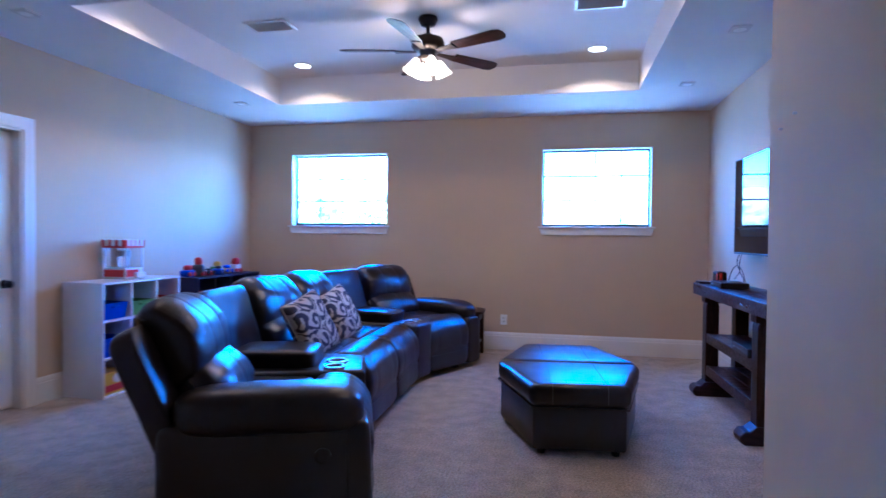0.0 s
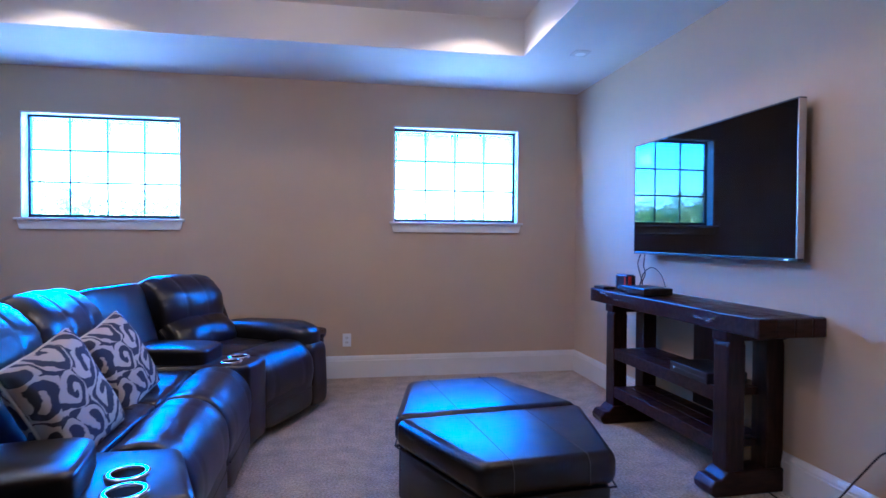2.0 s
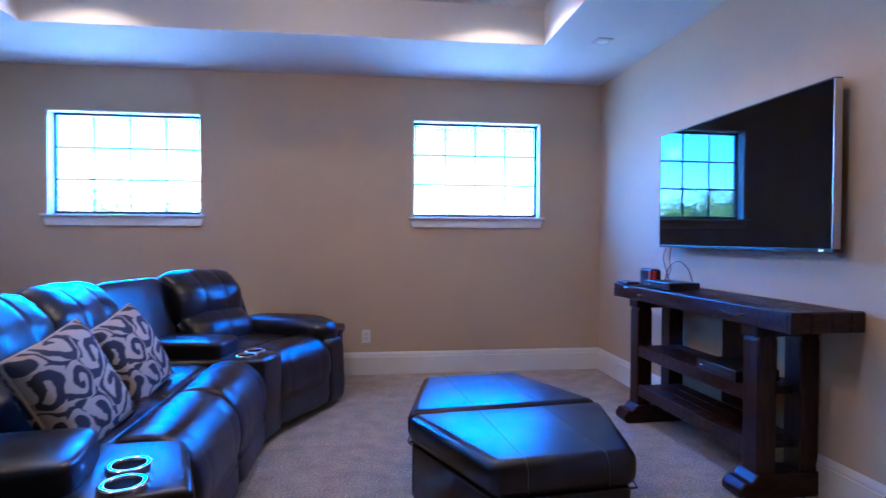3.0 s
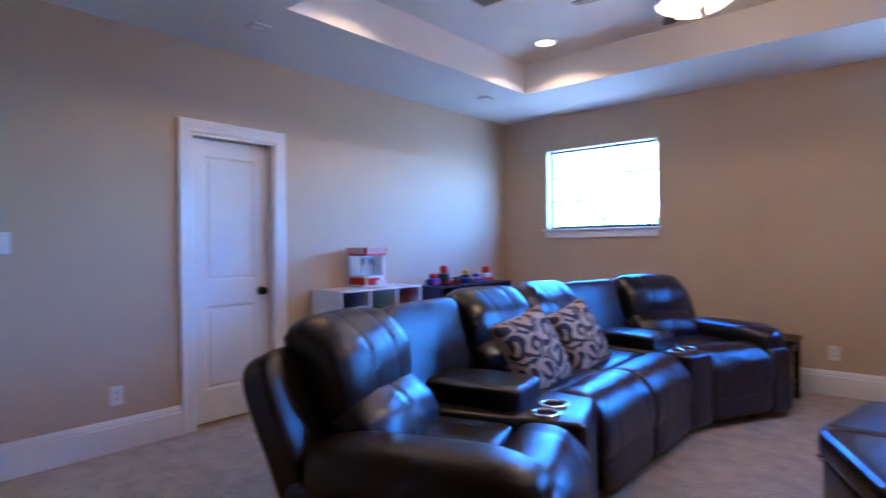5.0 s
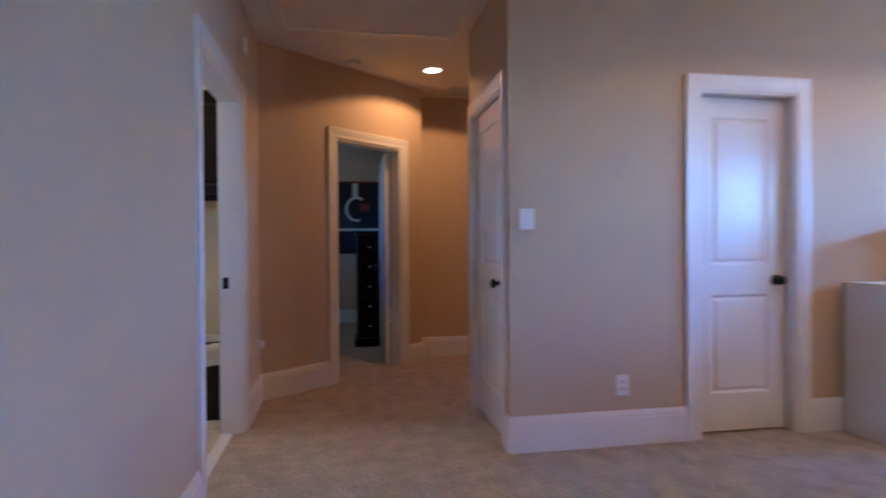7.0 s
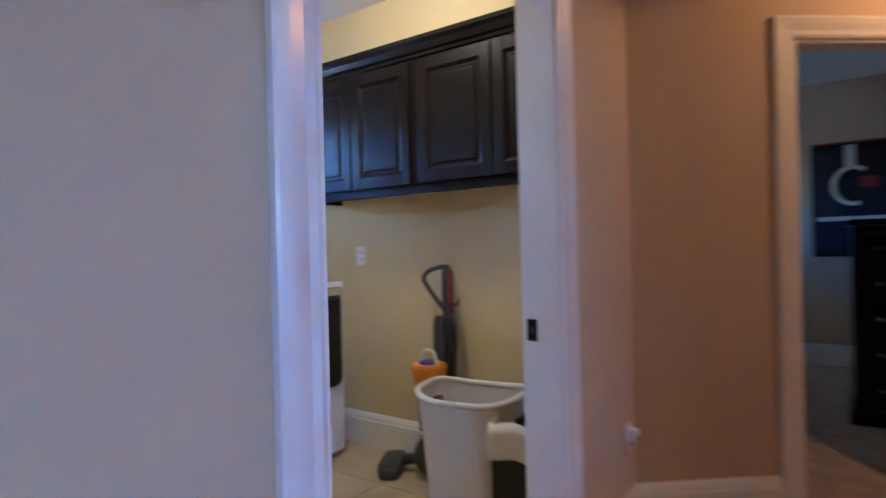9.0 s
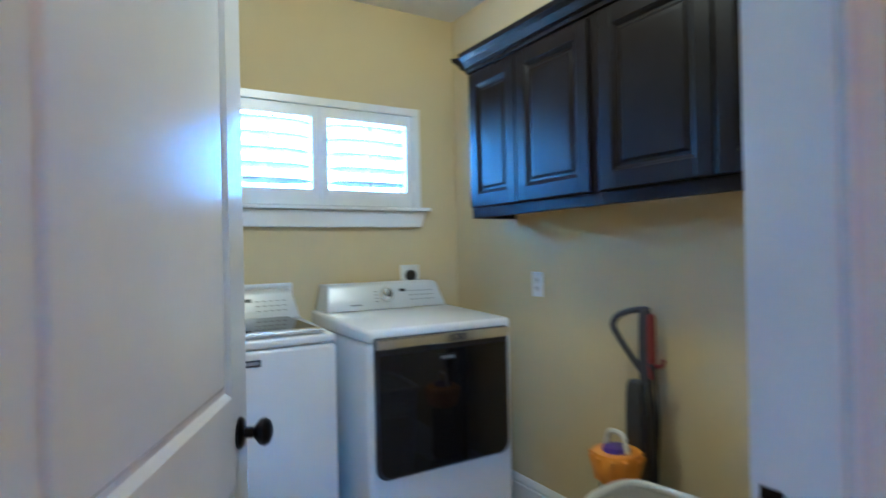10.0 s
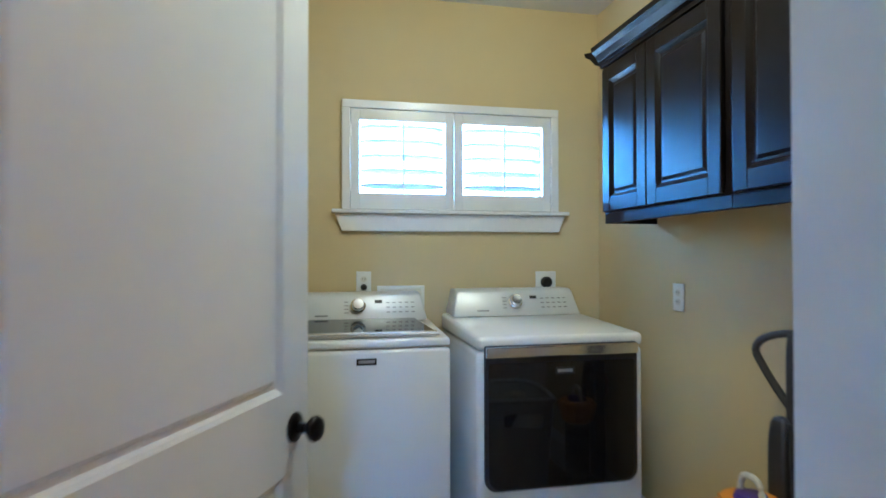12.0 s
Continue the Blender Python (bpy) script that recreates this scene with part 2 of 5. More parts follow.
def tube(pts, r, seg=8, bm=None):
    """A round rod along points, capped; r may be a list."""
    bm = bm or bmesh.new()
    pts = [Vector(p) for p in pts]
    rings = []
    for i, p in enumerate(pts):
        d = (pts[min(i + 1, len(pts) - 1)] - pts[max(i - 1, 0)]).normalized()
        side = d.cross(Vector((0, 0, 1)) if abs(d.z) < 0.95 else Vector((1, 0, 0))).normalized()
        up = side.cross(d)
        rr = r[i] if isinstance(r, (list, tuple)) else r
        rings.append([bm.verts.new(p + rr * (math.cos(2 * math.pi * k / seg) * side + math.sin(2 * math.pi * k / seg) * up)) for k in range(seg)])
    for a, b in zip(rings, rings[1:]):
        for k in range(seg):
            bm.faces.new((a[k], a[(k + 1) % seg], b[(k + 1) % seg], b[k]))
    bm.faces.new(rings[0][::-1])
    bm.faces.new(rings[-1])
    bmesh.ops.recalc_face_normals(bm, faces=bm.faces)
    return bm


def curve_pts(pts, n=24):
    """A smooth line through points (Catmull-Rom)."""
    p = [Vector(pts[0])] + [Vector(q) for q in pts] + [Vector(pts[-1])]
    out = []
    k = len(pts) - 1
    for i in range(n + 1):
        s = i / n * k
        j = min(int(s), k - 1)
        t = s - j
        a, b, c, d = p[j:j + 4]
        out.append(0.5 * (2 * b + (c - a) * t + (2 * a - 5 * b + 4 * c - d) * t * t + (3 * b - a - 3 * c + d) * t ** 3))
    return out


def cushion(sx, sy, sz, power=4.0, puff=0.0, wrinkle=0.006, n=18, seed=0, freq=5.0, grooves=(), deep=0.007):
    """A soft, rounded block centred on the origin, with slight wrinkles; puff swells the middle."""
    bm = bmesh.new()
    bmesh.ops.create_cube(bm, size=2)
    bmesh.ops.subdivide_edges(bm, edges=list(bm.edges), cuts=n, use_grid_fill=True)
    off = Vector((seed * 7.3, seed * 3.1, seed * 1.7))
    for v in bm.verts:
        c = v.co.copy()
        k = (abs(c.x) ** power + abs(c.y) ** power + abs(c.z) ** power) ** (1 / power)
        c /= k
        sw = 1 + puff * (1 - c.x * c.x) * (1 - c.y * c.y)
        v.co = Vector((c.x * sx / 2, c.y * sy / 2, c.z * sz / 2 * sw))
    bm.normal_update()
    for v in bm.verts:
        for g in grooves:
            k = math.exp(-((v.co.y - g) / 0.012) ** 2)
            v.co -= v.normal * deep * k
            v.co += v.normal * 0.0012 * math.exp(-((v.co.y - g) / 0.05) ** 2) * math.sin(v.co.z * 90 + seed)
        v.co += v.normal * wrinkle * (noise.noise(v.co * freq + off) + 0.25 * noise.noise(v.co * freq * 2.5 + off))
    return bm


def swept(profile, width, steps=28, pinch=0.014, edge=0.05, seams=(), folds=0.0, seed=0):
    """A closed upholstered profile of (x, z) drawn along y, pulled in towards both ends and along its seams."""
    bm = bmesh.new()
    pts = [Vector((x, 0, z)) for x, z in profile]
    n = len(pts)
    mid = sum(pts, Vector()) / n
    rings = []
    ys = sorted({-width / 2 + width * i / steps for i in range(steps + 1)} | {sgn * (width / 2 - d) for sgn in (-1, 1) for d in (0.006, 0.015, 0.03)})
    for y in ys:
        e = max(0.0, 1 - (width / 2 - abs(y)) / edge)
        inset = pinch * (1 - math.sqrt(max(0.0, 1 - e * e)))
        for g in seams:
            inset += 0.006 * math.exp(-((y - g) / 0.010) ** 2)
        ring = []
        for i, p in enumerate(pts):
            t = pts[(i + 1) % n] - pts[i - 1]
            out = Vector((t.z, 0, -t.x)).normalized()
            if out.dot(p - mid) < 0:
                out = -out
            wave = folds * (0.6 * noise.noise(Vector((p.x * 7, y * 5, p.z * 7 + seed))) + 0.5 * e * noise.noise(Vector((p.x * 40, y * 6, p.z * 40 + seed))))
            q = p - out * (inset - wave)
            ring.append(bm.verts.new((q.x, y, q.z)))
        rings.append(ring)
    for a, b in zip(rings, rings[1:]):
        for i in range(n):
            bm.faces.new((a[i], a[(i + 1) % n], b[(i + 1) % n], b[i]))
    bm.faces.new(rings[0])
    bm.faces.new(rings[-1][::-1])
    bmesh.ops.recalc_face_normals(bm, faces=bm.faces)
    return bm


def round_loop(pts, n=48):
    """A smooth closed line through (x, z) corners."""
    k = len(pts)
    out = []
    for i in range(n):
        u = i / n * k
        j = int(u)
        t = u - j
        a, b, c, d = (Vector((*pts[(j + o) % k], 0)) for o in (-1, 0, 1, 2))
        p = 0.5 * (2 * b + (c - a) * t + (2 * a - 5 * b + 4 * c - d) * t * t + (3 * b - a - 3 * c + d) * t ** 3)
        out.append((p.x, p.y))
    return out


def bolster(length, wide, high, droop=0.03, seed=0, n=40, seg=30):
    """A long padded arm along x: a full round section, blunt ends, the front end bent down."""
    bm = bmesh.new()
    rings = []
    for i in range(n + 1):
        u = -1 + 2 * i / n
        u = math.copysign(1 - (1 - abs(u)) ** 1.7, u)
        k = max(0.02, (1 - abs(u) ** 5)) ** (1 / 2.6)
        ring = []
        for j in range(seg):
            a = 2 * math.pi * j / seg
            c, d = math.cos(a), math.sin(a)
            y = math.copysign(abs(c) ** 0.72, c) * wide / 2 * k
            z = math.copysign(abs(d) ** 0.80, d) * high / 2 * (0.25 + 0.75 * k)
            x = u * length / 2
            f = max(0.0, u)
            z -= droop * f ** 3
            q = Vector((x, y, z))
            q *= 1 + 0.02 * noise.noise(Vector((x * 6, y * 9, z * 9 + seed))) + 0.012 * abs(u) ** 3 * noise.noise(Vector((x * 3, y * 45, seed)))
            ring.append(bm.verts.new(q))
        rings.append(ring)
    for a, b in zip(rings, rings[1:]):
        for j in range(seg):
            bm.faces.new((a[j], a[(j + 1) % seg], b[(j + 1) % seg], b[j]))
    bm.faces.new(rings[0][::-1])
    bm.faces.new(rings[-1])
    bmesh.ops.recalc_face_normals(bm, faces=bm.faces)
    return bm


SEAT = round_loop([(-0.84, 0.36), (-0.84, 0.49), (-0.70, 0.522), (-0.45, 0.522), (-0.322, 0.512), (-0.300, 0.478), (-0.300, 0.42), (-0.55, 0.34)], 56)
KNEE = round_loop([(-0.30, 0.36), (-0.296, 0.47), (-0.262, 0.522), (-0.17, 0.538), (-0.07, 0.510), (0.000, 0.43), (0.022, 0.33), (0.014, 0.235), (-0.02, 0.208), (-0.16, 0.215)], 64)
LUMBAR = round_loop([(-0.11, -0.15), (0.06, -0.165), (0.125, -0.08), (0.118, 0.03), (0.055, 0.13), (-0.03, 0.175), (-0.11, 0.14)], 44)
HEAD = round_loop([(-0.13, -0.19), (0.02, -0.20), (0.085, -0.16), (0.12, -0.05), (0.115, 0.055), (0.065, 0.16), (-0.01, 0.212), (-0.085, 0.205), (-0.135, 0.13)], 56)


def moved(bm, m):
    bmesh.ops.transform(bm, matrix=m, verts=bm.verts)
    return bm


def tag_struct(ob, label="", category=""):
    return tagged(ob, label, category, kind="structure")


def wall(name, p0, p1, thick, height, holes=(), material=None, z0=0.0, label=""):
    """A wall whose room face runs from p0 to p1, with its body to the right of that line; holes: (from, to, low, high) along it."""
    d = Vector((p1[0] - p0[0], p1[1] - p0[1], 0))
    length = d.length
    us = sorted({0, length, *[h[0] for h in holes], *[h[1] for h in holes]})
    zs = sorted({z0, height, *[h[2] for h in holes], *[h[3] for h in holes]})

    def solid(i, j):
        if not (0 <= i < len(us) - 1 and 0 <= j < len(zs) - 1):
            return False
        u, z = (us[i] + us[i + 1]) / 2, (zs[j] + zs[j + 1]) / 2
        return not any(h[0] < u < h[1] and h[2] < z < h[3] for h in holes)

    bm = bmesh.new()
    cache = {}

    def v(u, w, z):
        k = (round(u, 4), w, round(z, 4))
        if k not in cache:
            cache[k] = bm.verts.new((u, -w, z))
        return cache[k]

    for i in range(len(us) - 1):
        for j in range(len(zs) - 1):
            if not solid(i, j):
                continue
            a, b, c, e = us[i], us[i + 1], zs[j], zs[j + 1]
            bm.faces.new((v(a, 0, c), v(a, 0, e), v(b, 0, e), v(b, 0, c)))
            bm.faces.new((v(a, thick, c), v(b, thick, c), v(b, thick, e), v(a, thick, e)))
            for ii, jj, q in ((i - 1, j, (v(a, 0, c), v(a, thick, c), v(a, thick, e), v(a, 0, e))), (i + 1, j, (v(b, 0, c), v(b, 0, e), v(b, thick, e), v(b, thick, c))),
                              (i, j - 1, (v(a, 0, c), v(b, 0, c), v(b, thick, c), v(a, thick, c))), (i, j + 1, (v(a, 0, e), v(a, thick, e), v(b, thick, e), v(b, 0, e)))):
                if not solid(ii, jj):
                    bm.faces.new(q)
    bmesh.ops.recalc_face_normals(bm, faces=bm.faces)
    ob = part(name, bm, material or M_WALL)
    ob.matrix_basis = pose(p0[0], p0[1], 0, 0, 0, math.degrees(math.atan2(d.y, d.x)))
    return tag_struct(ob, label or "tan painted drywall with a fine orange-peel texture", "wall")


def run(name, p0, p1, profile, material, label, category="trim", cut=(0, 0)):
    """A moulding along p0 to p1; profile: (out, z) with out to the left of the line."""
    a, b = Vector(p0), Vector(p1)
    d = (b - a)
    length = d.length
    bm = bmesh.new()
    s0 = [bm.verts.new((0 - cut[0] * o, o, z)) for o, z in profile]
    s1 = [bm.verts.new((length + cut[1] * o, o, z)) for o, z in profile]
    n = len(profile)
    for i in range(n):
        bm.faces.new((s0[i], s0[(i + 1) % n], s1[(i + 1) % n], s1[i]))
    bm.faces.new(s0[::-1])
    bm.faces.new(s1)
    bmesh.ops.recalc_face_normals(bm, faces=bm.faces)
    ob = part(name, bm, material)
    ob.matrix_basis = pose(a.x, a.y, a.z, 0, 0, math.degrees(math.atan2(d.y, d.x)))
    return tag_struct(ob, label, category)


BASE_PROFILE = [(0.001, 0.0), (0.018, 0.0), (0.018, 0.155), (0.014, 0.160), (0.014, 0.172), (0.010, 0.186), (0.005, 0.198), (0.001, 0.2)]


def baseboard(p0, p1, cut=(0, 0)):
    """Baseboard on the left of the line from p0 to p1."""
    return run("baseboard", (*p0, 0), (*p1, 0), BASE_PROFILE, M_TRIM, "tall white painted baseboard with a moulded top", "baseboard", cut)


def raised_panel(w, h, depth=0.010):
    """A door panel: a groove, then a raised field, in x and z, facing -y, centred."""
    bm = bmesh.new()
    loops = []
    for inset, y in ((0, 0.0), (0.008, depth * 0.5), (0.014, depth), (0.024, depth), (0.034, depth * 0.35), (0.046, depth * 0.3)):
        x, z = w / 2 - inset, h / 2 - inset
        loops.append([bm.verts.new((sx * x, y, sz * z)) for sx, sz in ((-1, -1), (1, -1), (1, 1), (-1, 1))])
    for a, b in zip(loops, loops[1:]):
        for i in range(4):
            bm.faces.new((a[i], a[(i + 1) % 4], b[(i + 1) % 4], b[i]))
    bm.faces.new(loops[-1])
    bmesh.ops.recalc_face_normals(bm, faces=bm.faces)
    for f in bm.faces:
        if f.normal.y > 0.5:
            f.normal_flip()
    return bm


def knob_mesh():
    prof = [(0.0, 0.0), (0.033, 0.0), (0.033, 0.004), (0.028, 0.009), (0.012, 0.012), (0.011, 0.030), (0.018, 0.036), (0.027, 0.044), (0.029, 0.053), (0.024, 0.062), (0.012, 0.067), (0.0, 0.068)]
    return lathe(prof, 24)


def door_leaf(name, w, h, m, label, knob_side=1, both=True, thick=0.035, kz=0.925, rail=1.02):
    """A two-panel white door: local x along its width from the hinge, faces at y = 0 and y = thick, front facing -y."""
    ob = thing(name, m, label, "door")
    ob["kind"] = "structure"
    s, top, mid0, mid1, bot = 0.115, h - 0.12, rail, rail - 0.18, 0.24
    holes = [(s, w - s, mid0, top), (s, w - s, bot, mid1)]
    us, zs = [0, s, w - s, w], [0.012, bot, mid1, mid0, top, h]
    bm = bmesh.new()
    for i in range(3):
        for j in range(5):
            if i == 1 and j in (1, 3):
                continue
            add_box(bm, us[i], 0, zs[j], us[i + 1], thick, zs[j + 1])
    bmesh.ops.remove_doubles(bm, verts=bm.verts, dist=0.0005)
    inner = [f for f in bm.faces if sum(1 for g in bm.faces if g is not f and (g.calc_center_median() - f.calc_center_median()).length < 1e-4)]
    bmesh.ops.delete(bm, geom=inner, context="FACES")
    part("leaf", bm, M_TRIM, ob)
    for (x0, x1, z0, z1) in holes:
        for side in (0, 1) if both else (0,):
            p = raised_panel(x1 - x0, z1 - z0)
            mm = pose((x0 + x1) / 2, 0, (z0 + z1) / 2) if side == 0 else pose((x0 + x1) / 2, thick, (z0 + z1) / 2, 0, 0, 180)
            part("panel", p, M_TRIM, ob, at=mm)
    kx = w - 0.065 if knob_side > 0 else 0.065
    part("knob", knob_mesh(), M_KNOB, ob, "dark bronze round knob", smooth=2, at=pose(kx, 0, kz, 90))
    if both:
        part("knob", knob_mesh(), M_KNOB, ob, "dark bronze round knob", smooth=2, at=pose(kx, thick, kz, -90))
    return ob


CASE = [(0.0, 0.0), (0.0, 0.010), (0.012, 0.014), (0.03, 0.013), (0.06, 0.018), (0.085, 0.020), (0.09, 0.016), (0.09, 0.0)]


def casing(name, p0, p1, h, depth=0.115, width=0.09, back=True):
    """Jambs and moulded casing of a doorway whose opening runs from p0 to p1 in the face of a wall; the casing stands to the left of the line."""
    a, b = Vector((*p0, 0)), Vector((*p1, 0))
    w = (b - a).length
    m = pose(a.x, a.y, 0, 0, 0, math.degrees(math.atan2(b.y - a.y, b.x - a.x)))
    ob = thing(name, m, "white moulded door casing around a doorway", "door frame")
    ob["kind"] = "structure"
    k = width / 0.09
    for front in (1, -1) if back else (1,):
        y0 = 0.001 if front > 0 else -depth - 0.001
        for which in ("left", "right", "head"):
            bm = bmesh.new()
            if which == "head":
                q0 = [bm.verts.new((-o * k, y0 + front * t, h + o * k)) for o, t in CASE]
                q1 = [bm.verts.new((w + o * k, y0 + front * t, h + o * k)) for o, t in CASE]
            else:
                x = 0 if which == "left" else w
                sg = -1 if which == "left" else 1
                q0 = [bm.verts.new((x + sg * o * k, y0 + front * t, 0.0)) for o, t in CASE]
                q1 = [bm.verts.new((x + sg * o * k, y0 + front * t, h + o * k)) for o, t in CASE]
            n = len(CASE)
            for i in range(n):
                bm.faces.new((q0[i], q0[(i + 1) % n], q1[(i + 1) % n], q1[i]))
            bm.faces.new(q0)
            bm.faces.new(q1[::-1])
            bmesh.ops.recalc_face_normals(bm, faces=bm.faces)
            part("casing", bm, M_TRIM, ob)
    for x0, x1, z0, z1 in ((-0.002, 0.016, 0, h), (w - 0.016, w + 0.002, 0, h), (0.016, w - 0.016, h - 0.016, h + 0.002)):
        part("jamb", box(x0, -depth - 0.002, z0, x1, 0.002, z1), M_TRIM, ob)
    return ob


def outlet(m, label="white duplex outlet on a wall plate", kind="outlet", w=0.075, h=0.118, plug=False):
    """A wall plate that faces local -y."""
    ob = thing(f"wall_{kind}", m, label, kind)
    part("plate", box(-w / 2, -0.006, -h / 2, w / 2, 0.0, h / 2, 0.0025), M_PLATE, ob)
    if kind == "outlet":
        for z in (0.02, -0.02):
            part("socket", prism([(0.017 * math.cos(a) * 1.0, 0.014 * math.sin(a)) for a in [i * math.pi / 6 for i in range(12)]], 0, 0.002), M_OFFWHITE, ob, at=pose(0, -0.0062, z, 90))
            for x in (-0.006, 0.006):
                part("slot", box(x - 0.001, -0.0092, z - 0.003, x + 0.001, -0.0082, z + 0.006), M_BLACK, ob)
    else:
        part("rocker", box(-0.017, -0.010, -0.033, 0.017, -0.006, 0.033, 0.002), M_PLATE, ob)
    if plug:
        part("plug", lathe([(0, 0), (0.016, 0), (0.016, 0.018), (0.010, 0.03), (0, 0.032)], 16), M_BLACK, ob, "black plug", smooth=2, at=pose(0, -0.0093, -0.02, 90))
    return ob


def can_light(x, y, z):
    ob = thing("recessed_light", pose(x, y, z), "lit white recessed ceiling downlight", "ceiling light", "recessed ceiling lights")
    part("trim_ring", lathe([(0.072, -0.001), (0.098, -0.001), (0.098, -0.005), (0.085, -0.009), (0.073, -0.004)], 32), M_TRIM, ob, smooth=2)
    part("lens", lathe([(0, -0.003), (0.072, -0.003)], 32), M_CAN, ob, "glowing warm lens")
    return ob


def ceiling_grille(name, x, y, z, w, d, n, label, cat, rz=0):
    ob = thing(name, pose(x, y, z, 0, 0, rz), label, cat)
    part("backing", box(-w / 2 + 0.02, -d / 2 + 0.02, -0.003, w / 2 - 0.02, d / 2 - 0.02, -0.001), M_GREYPANEL, ob)
    for a in ((-w / 2, -d / 2, w / 2, -d / 2 + 0.025), (-w / 2, d / 2 - 0.025, w / 2, d / 2), (-w / 2, -d / 2 + 0.025, -w / 2 + 0.025, d / 2 - 0.025), (w / 2 - 0.025, -d / 2 + 0.025, w / 2, d / 2 - 0.025)):
        part("frame", box(a[0], a[1], -0.012, a[2], a[3], -0.001, 0.002), M_TRIM, ob)
    for i in range(n):
        y0 = -d / 2 + 0.03 + (d - 0.06) * (i + 0.5) / n
        part("slat", moved(box(-w / 2 + 0.025, -0.009, -0.0012, w / 2 - 0.025, 0.009, 0.0012), pose(0, y0, -0.010, 35)), M_TRIM, ob)
    return ob

# ---------------------------------------------------------------- the shell of the house
XL, XR, YF, H, TRAY = -3.265, 2.16, 8.0, 2.68, 2.96
WIN1, WIN2, WZ = (-2.695, -1.449), (0.385, 1.58), (1.427, 2.307)
CX, CY, BX, BY = -5.764, 2.93, -4.63, 1.555
DIAG = math.hypot(BX - CX, BY - CY)
DX, DY = (BX - CX) / DIAG, (BY - CY) / DIAG

wall("wall_north", (XR, YF), (XL, YF), 0.16, TRAY, [(XR - b, XR - a, *WZ) for a, b in (WIN2, WIN1)])
wall("wall_west", (XL, YF + 0.16), (XL, 3.08), 0.115, H, [(YF + 0.16 - 4.885, YF + 0.16 - 4.233, -0.01, 2.055)])
wall("wall_hall_right", (XL - 0.115, 3.08), (-4.25, 3.08), 0.115, H, [(0.04, 0.75, -0.01, 2.055)])
wall("wall_hall_inner", (-4.25, 3.195), (-4.25, 4.4), 0.115, H)
wall("wall_hall_north", (-4.25, 4.4), (-6.05, 4.4), 0.115, H)
wall("wall_hall_end", (-6.05, 4.515), (-6.05, CY), 0.115, H)
wall("wall_hall_jog", (-6.165, CY), (CX, CY), 0.1, H)
wall("wall_diagonal", (CX, CY), (BX, BY), 0.115, H, [(0.293, 1.056, -0.01, 2.055)])
wall("wall_south", (-4.82, BY), (-0.3, BY), 0.125, H, [(0.91, 1.905, -0.01, 2.055)])
wall("wall_entry_west", (-0.3, BY - 0.115), (-0.3, -1.5), 0.115, H)
wall("wall_entry_south", (-0.415, -1.5), (1.5, -1.5), 0.115, H)
wall("wall_entry_east", (1.38, -1.5), (1.38, 3.8), 0.115, H)
wall("wall_nook", (1.38, 3.8), (XR + 0.1, 3.8), 0.115, H)
wall("wall_east", (XR, 3.8), (XR, YF + 0.16), 0.115, H)
# laundry
wall("wall_laundry_window", (-4.945, -0.885), (-3.02, -0.885), 0.16, H, [(-4.54 + 4.945, -3.465 + 4.945, 1.60, 2.09)], M_WALL_Y)
wall("wall_laundry_left", (-3.12, -0.885), (-3.12, 0.75), 0.1, H, (), M_WALL_Y)
wall("wall_laundry_jog", (-3.02, 0.75), (-2.8, 0.75), 0.1, H, (), M_WALL_Y)
wall("wall_laundry_corner", (-2.8, 0.65), (-2.8, BY - 0.125), 0.1, H, (), M_WALL_Y)
wall("wall_laundry_right", (-4.825, BY - 0.125), (-4.825, -0.885), 0.12, H, (), M_WALL_Y)
# bedroom beyond the diagonal doorway
wall("wall_bedroom_far", (-8.75, 3.6), (-8.75, 0.3), 0.115, H)
# the hole is an added, unseen opening that only lets sky light in
wall("wall_bedroom_south", (-8.75, 0.3), (-4.945, 0.3), 0.115, H, [(1.0, 1.35, 1.5, 1.85)])
# next three: unseen walls added to keep sky from leaking under closed doors
wall("wall_light_block_north", (XL - 0.115, YF), (-8.865, YF), 0.115, H)
wall("wall_light_block_west", (-8.865, YF), (-8.865, 3.6), 0.115, H)
wall("wall_light_block_closet", (-4.365, YF), (-4.365, 4.4), 0.115, H)
wall("wall_bedroom_north", (-6.165, 3.6), (-8.75, 3.6), 0.115, H)

bm = bmesh.new()
for a in ((-9, 1.5, 2.4, 8.3), (-9, -1.7, -4.83, 1.5), (-2.8, -1.7, 2.4, 1.5)):
    add_box(bm, a[0], a[1], -0.1, a[2], a[3], 0.0)
tag_struct(part("floor", bm, M_CARPET), "plush beige cut-pile carpet", "floor")
bm = bmesh.new()
T0, T1 = (-2.33, 4.38), (1.30, 7.0)
for a in ((-9, -1.7, T0[0], 8.3), (T1[0], -1.7, 2.4, 8.3), (T0[0], -1.7, T1[0], T0[1]), (T0[0], T1[1], T1[0], 7.999)):
    add_box(bm, a[0], a[1], H, a[2], a[3], H + 0.05)
for a in ((T0[0] - 0.03, T0[1], T0[0], T1[1]), (T1[0], T0[1], T1[0] + 0.03, T1[1]), (T0[0], T0[1] - 0.03, T1[0], T0[1]), (T0[0], T1[1], T1[0], T1[1] + 0.03)):
    add_box(bm, a[0], a[1], H + 0.05, a[2], a[3], TRAY)
add_box(bm, T0[0] - 0.1, T0[1] - 0.1, TRAY, T1[0] + 0.1, T1[1] + 0.1, TRAY + 0.06)
add_box(bm, -9, -1.7, TRAY + 0.06, 2.4, 8.3, TRAY + 0.1)
tag_struct(part("ceiling", bm, M_CEIL), "white ceiling with a raised rectangular tray", "ceiling")

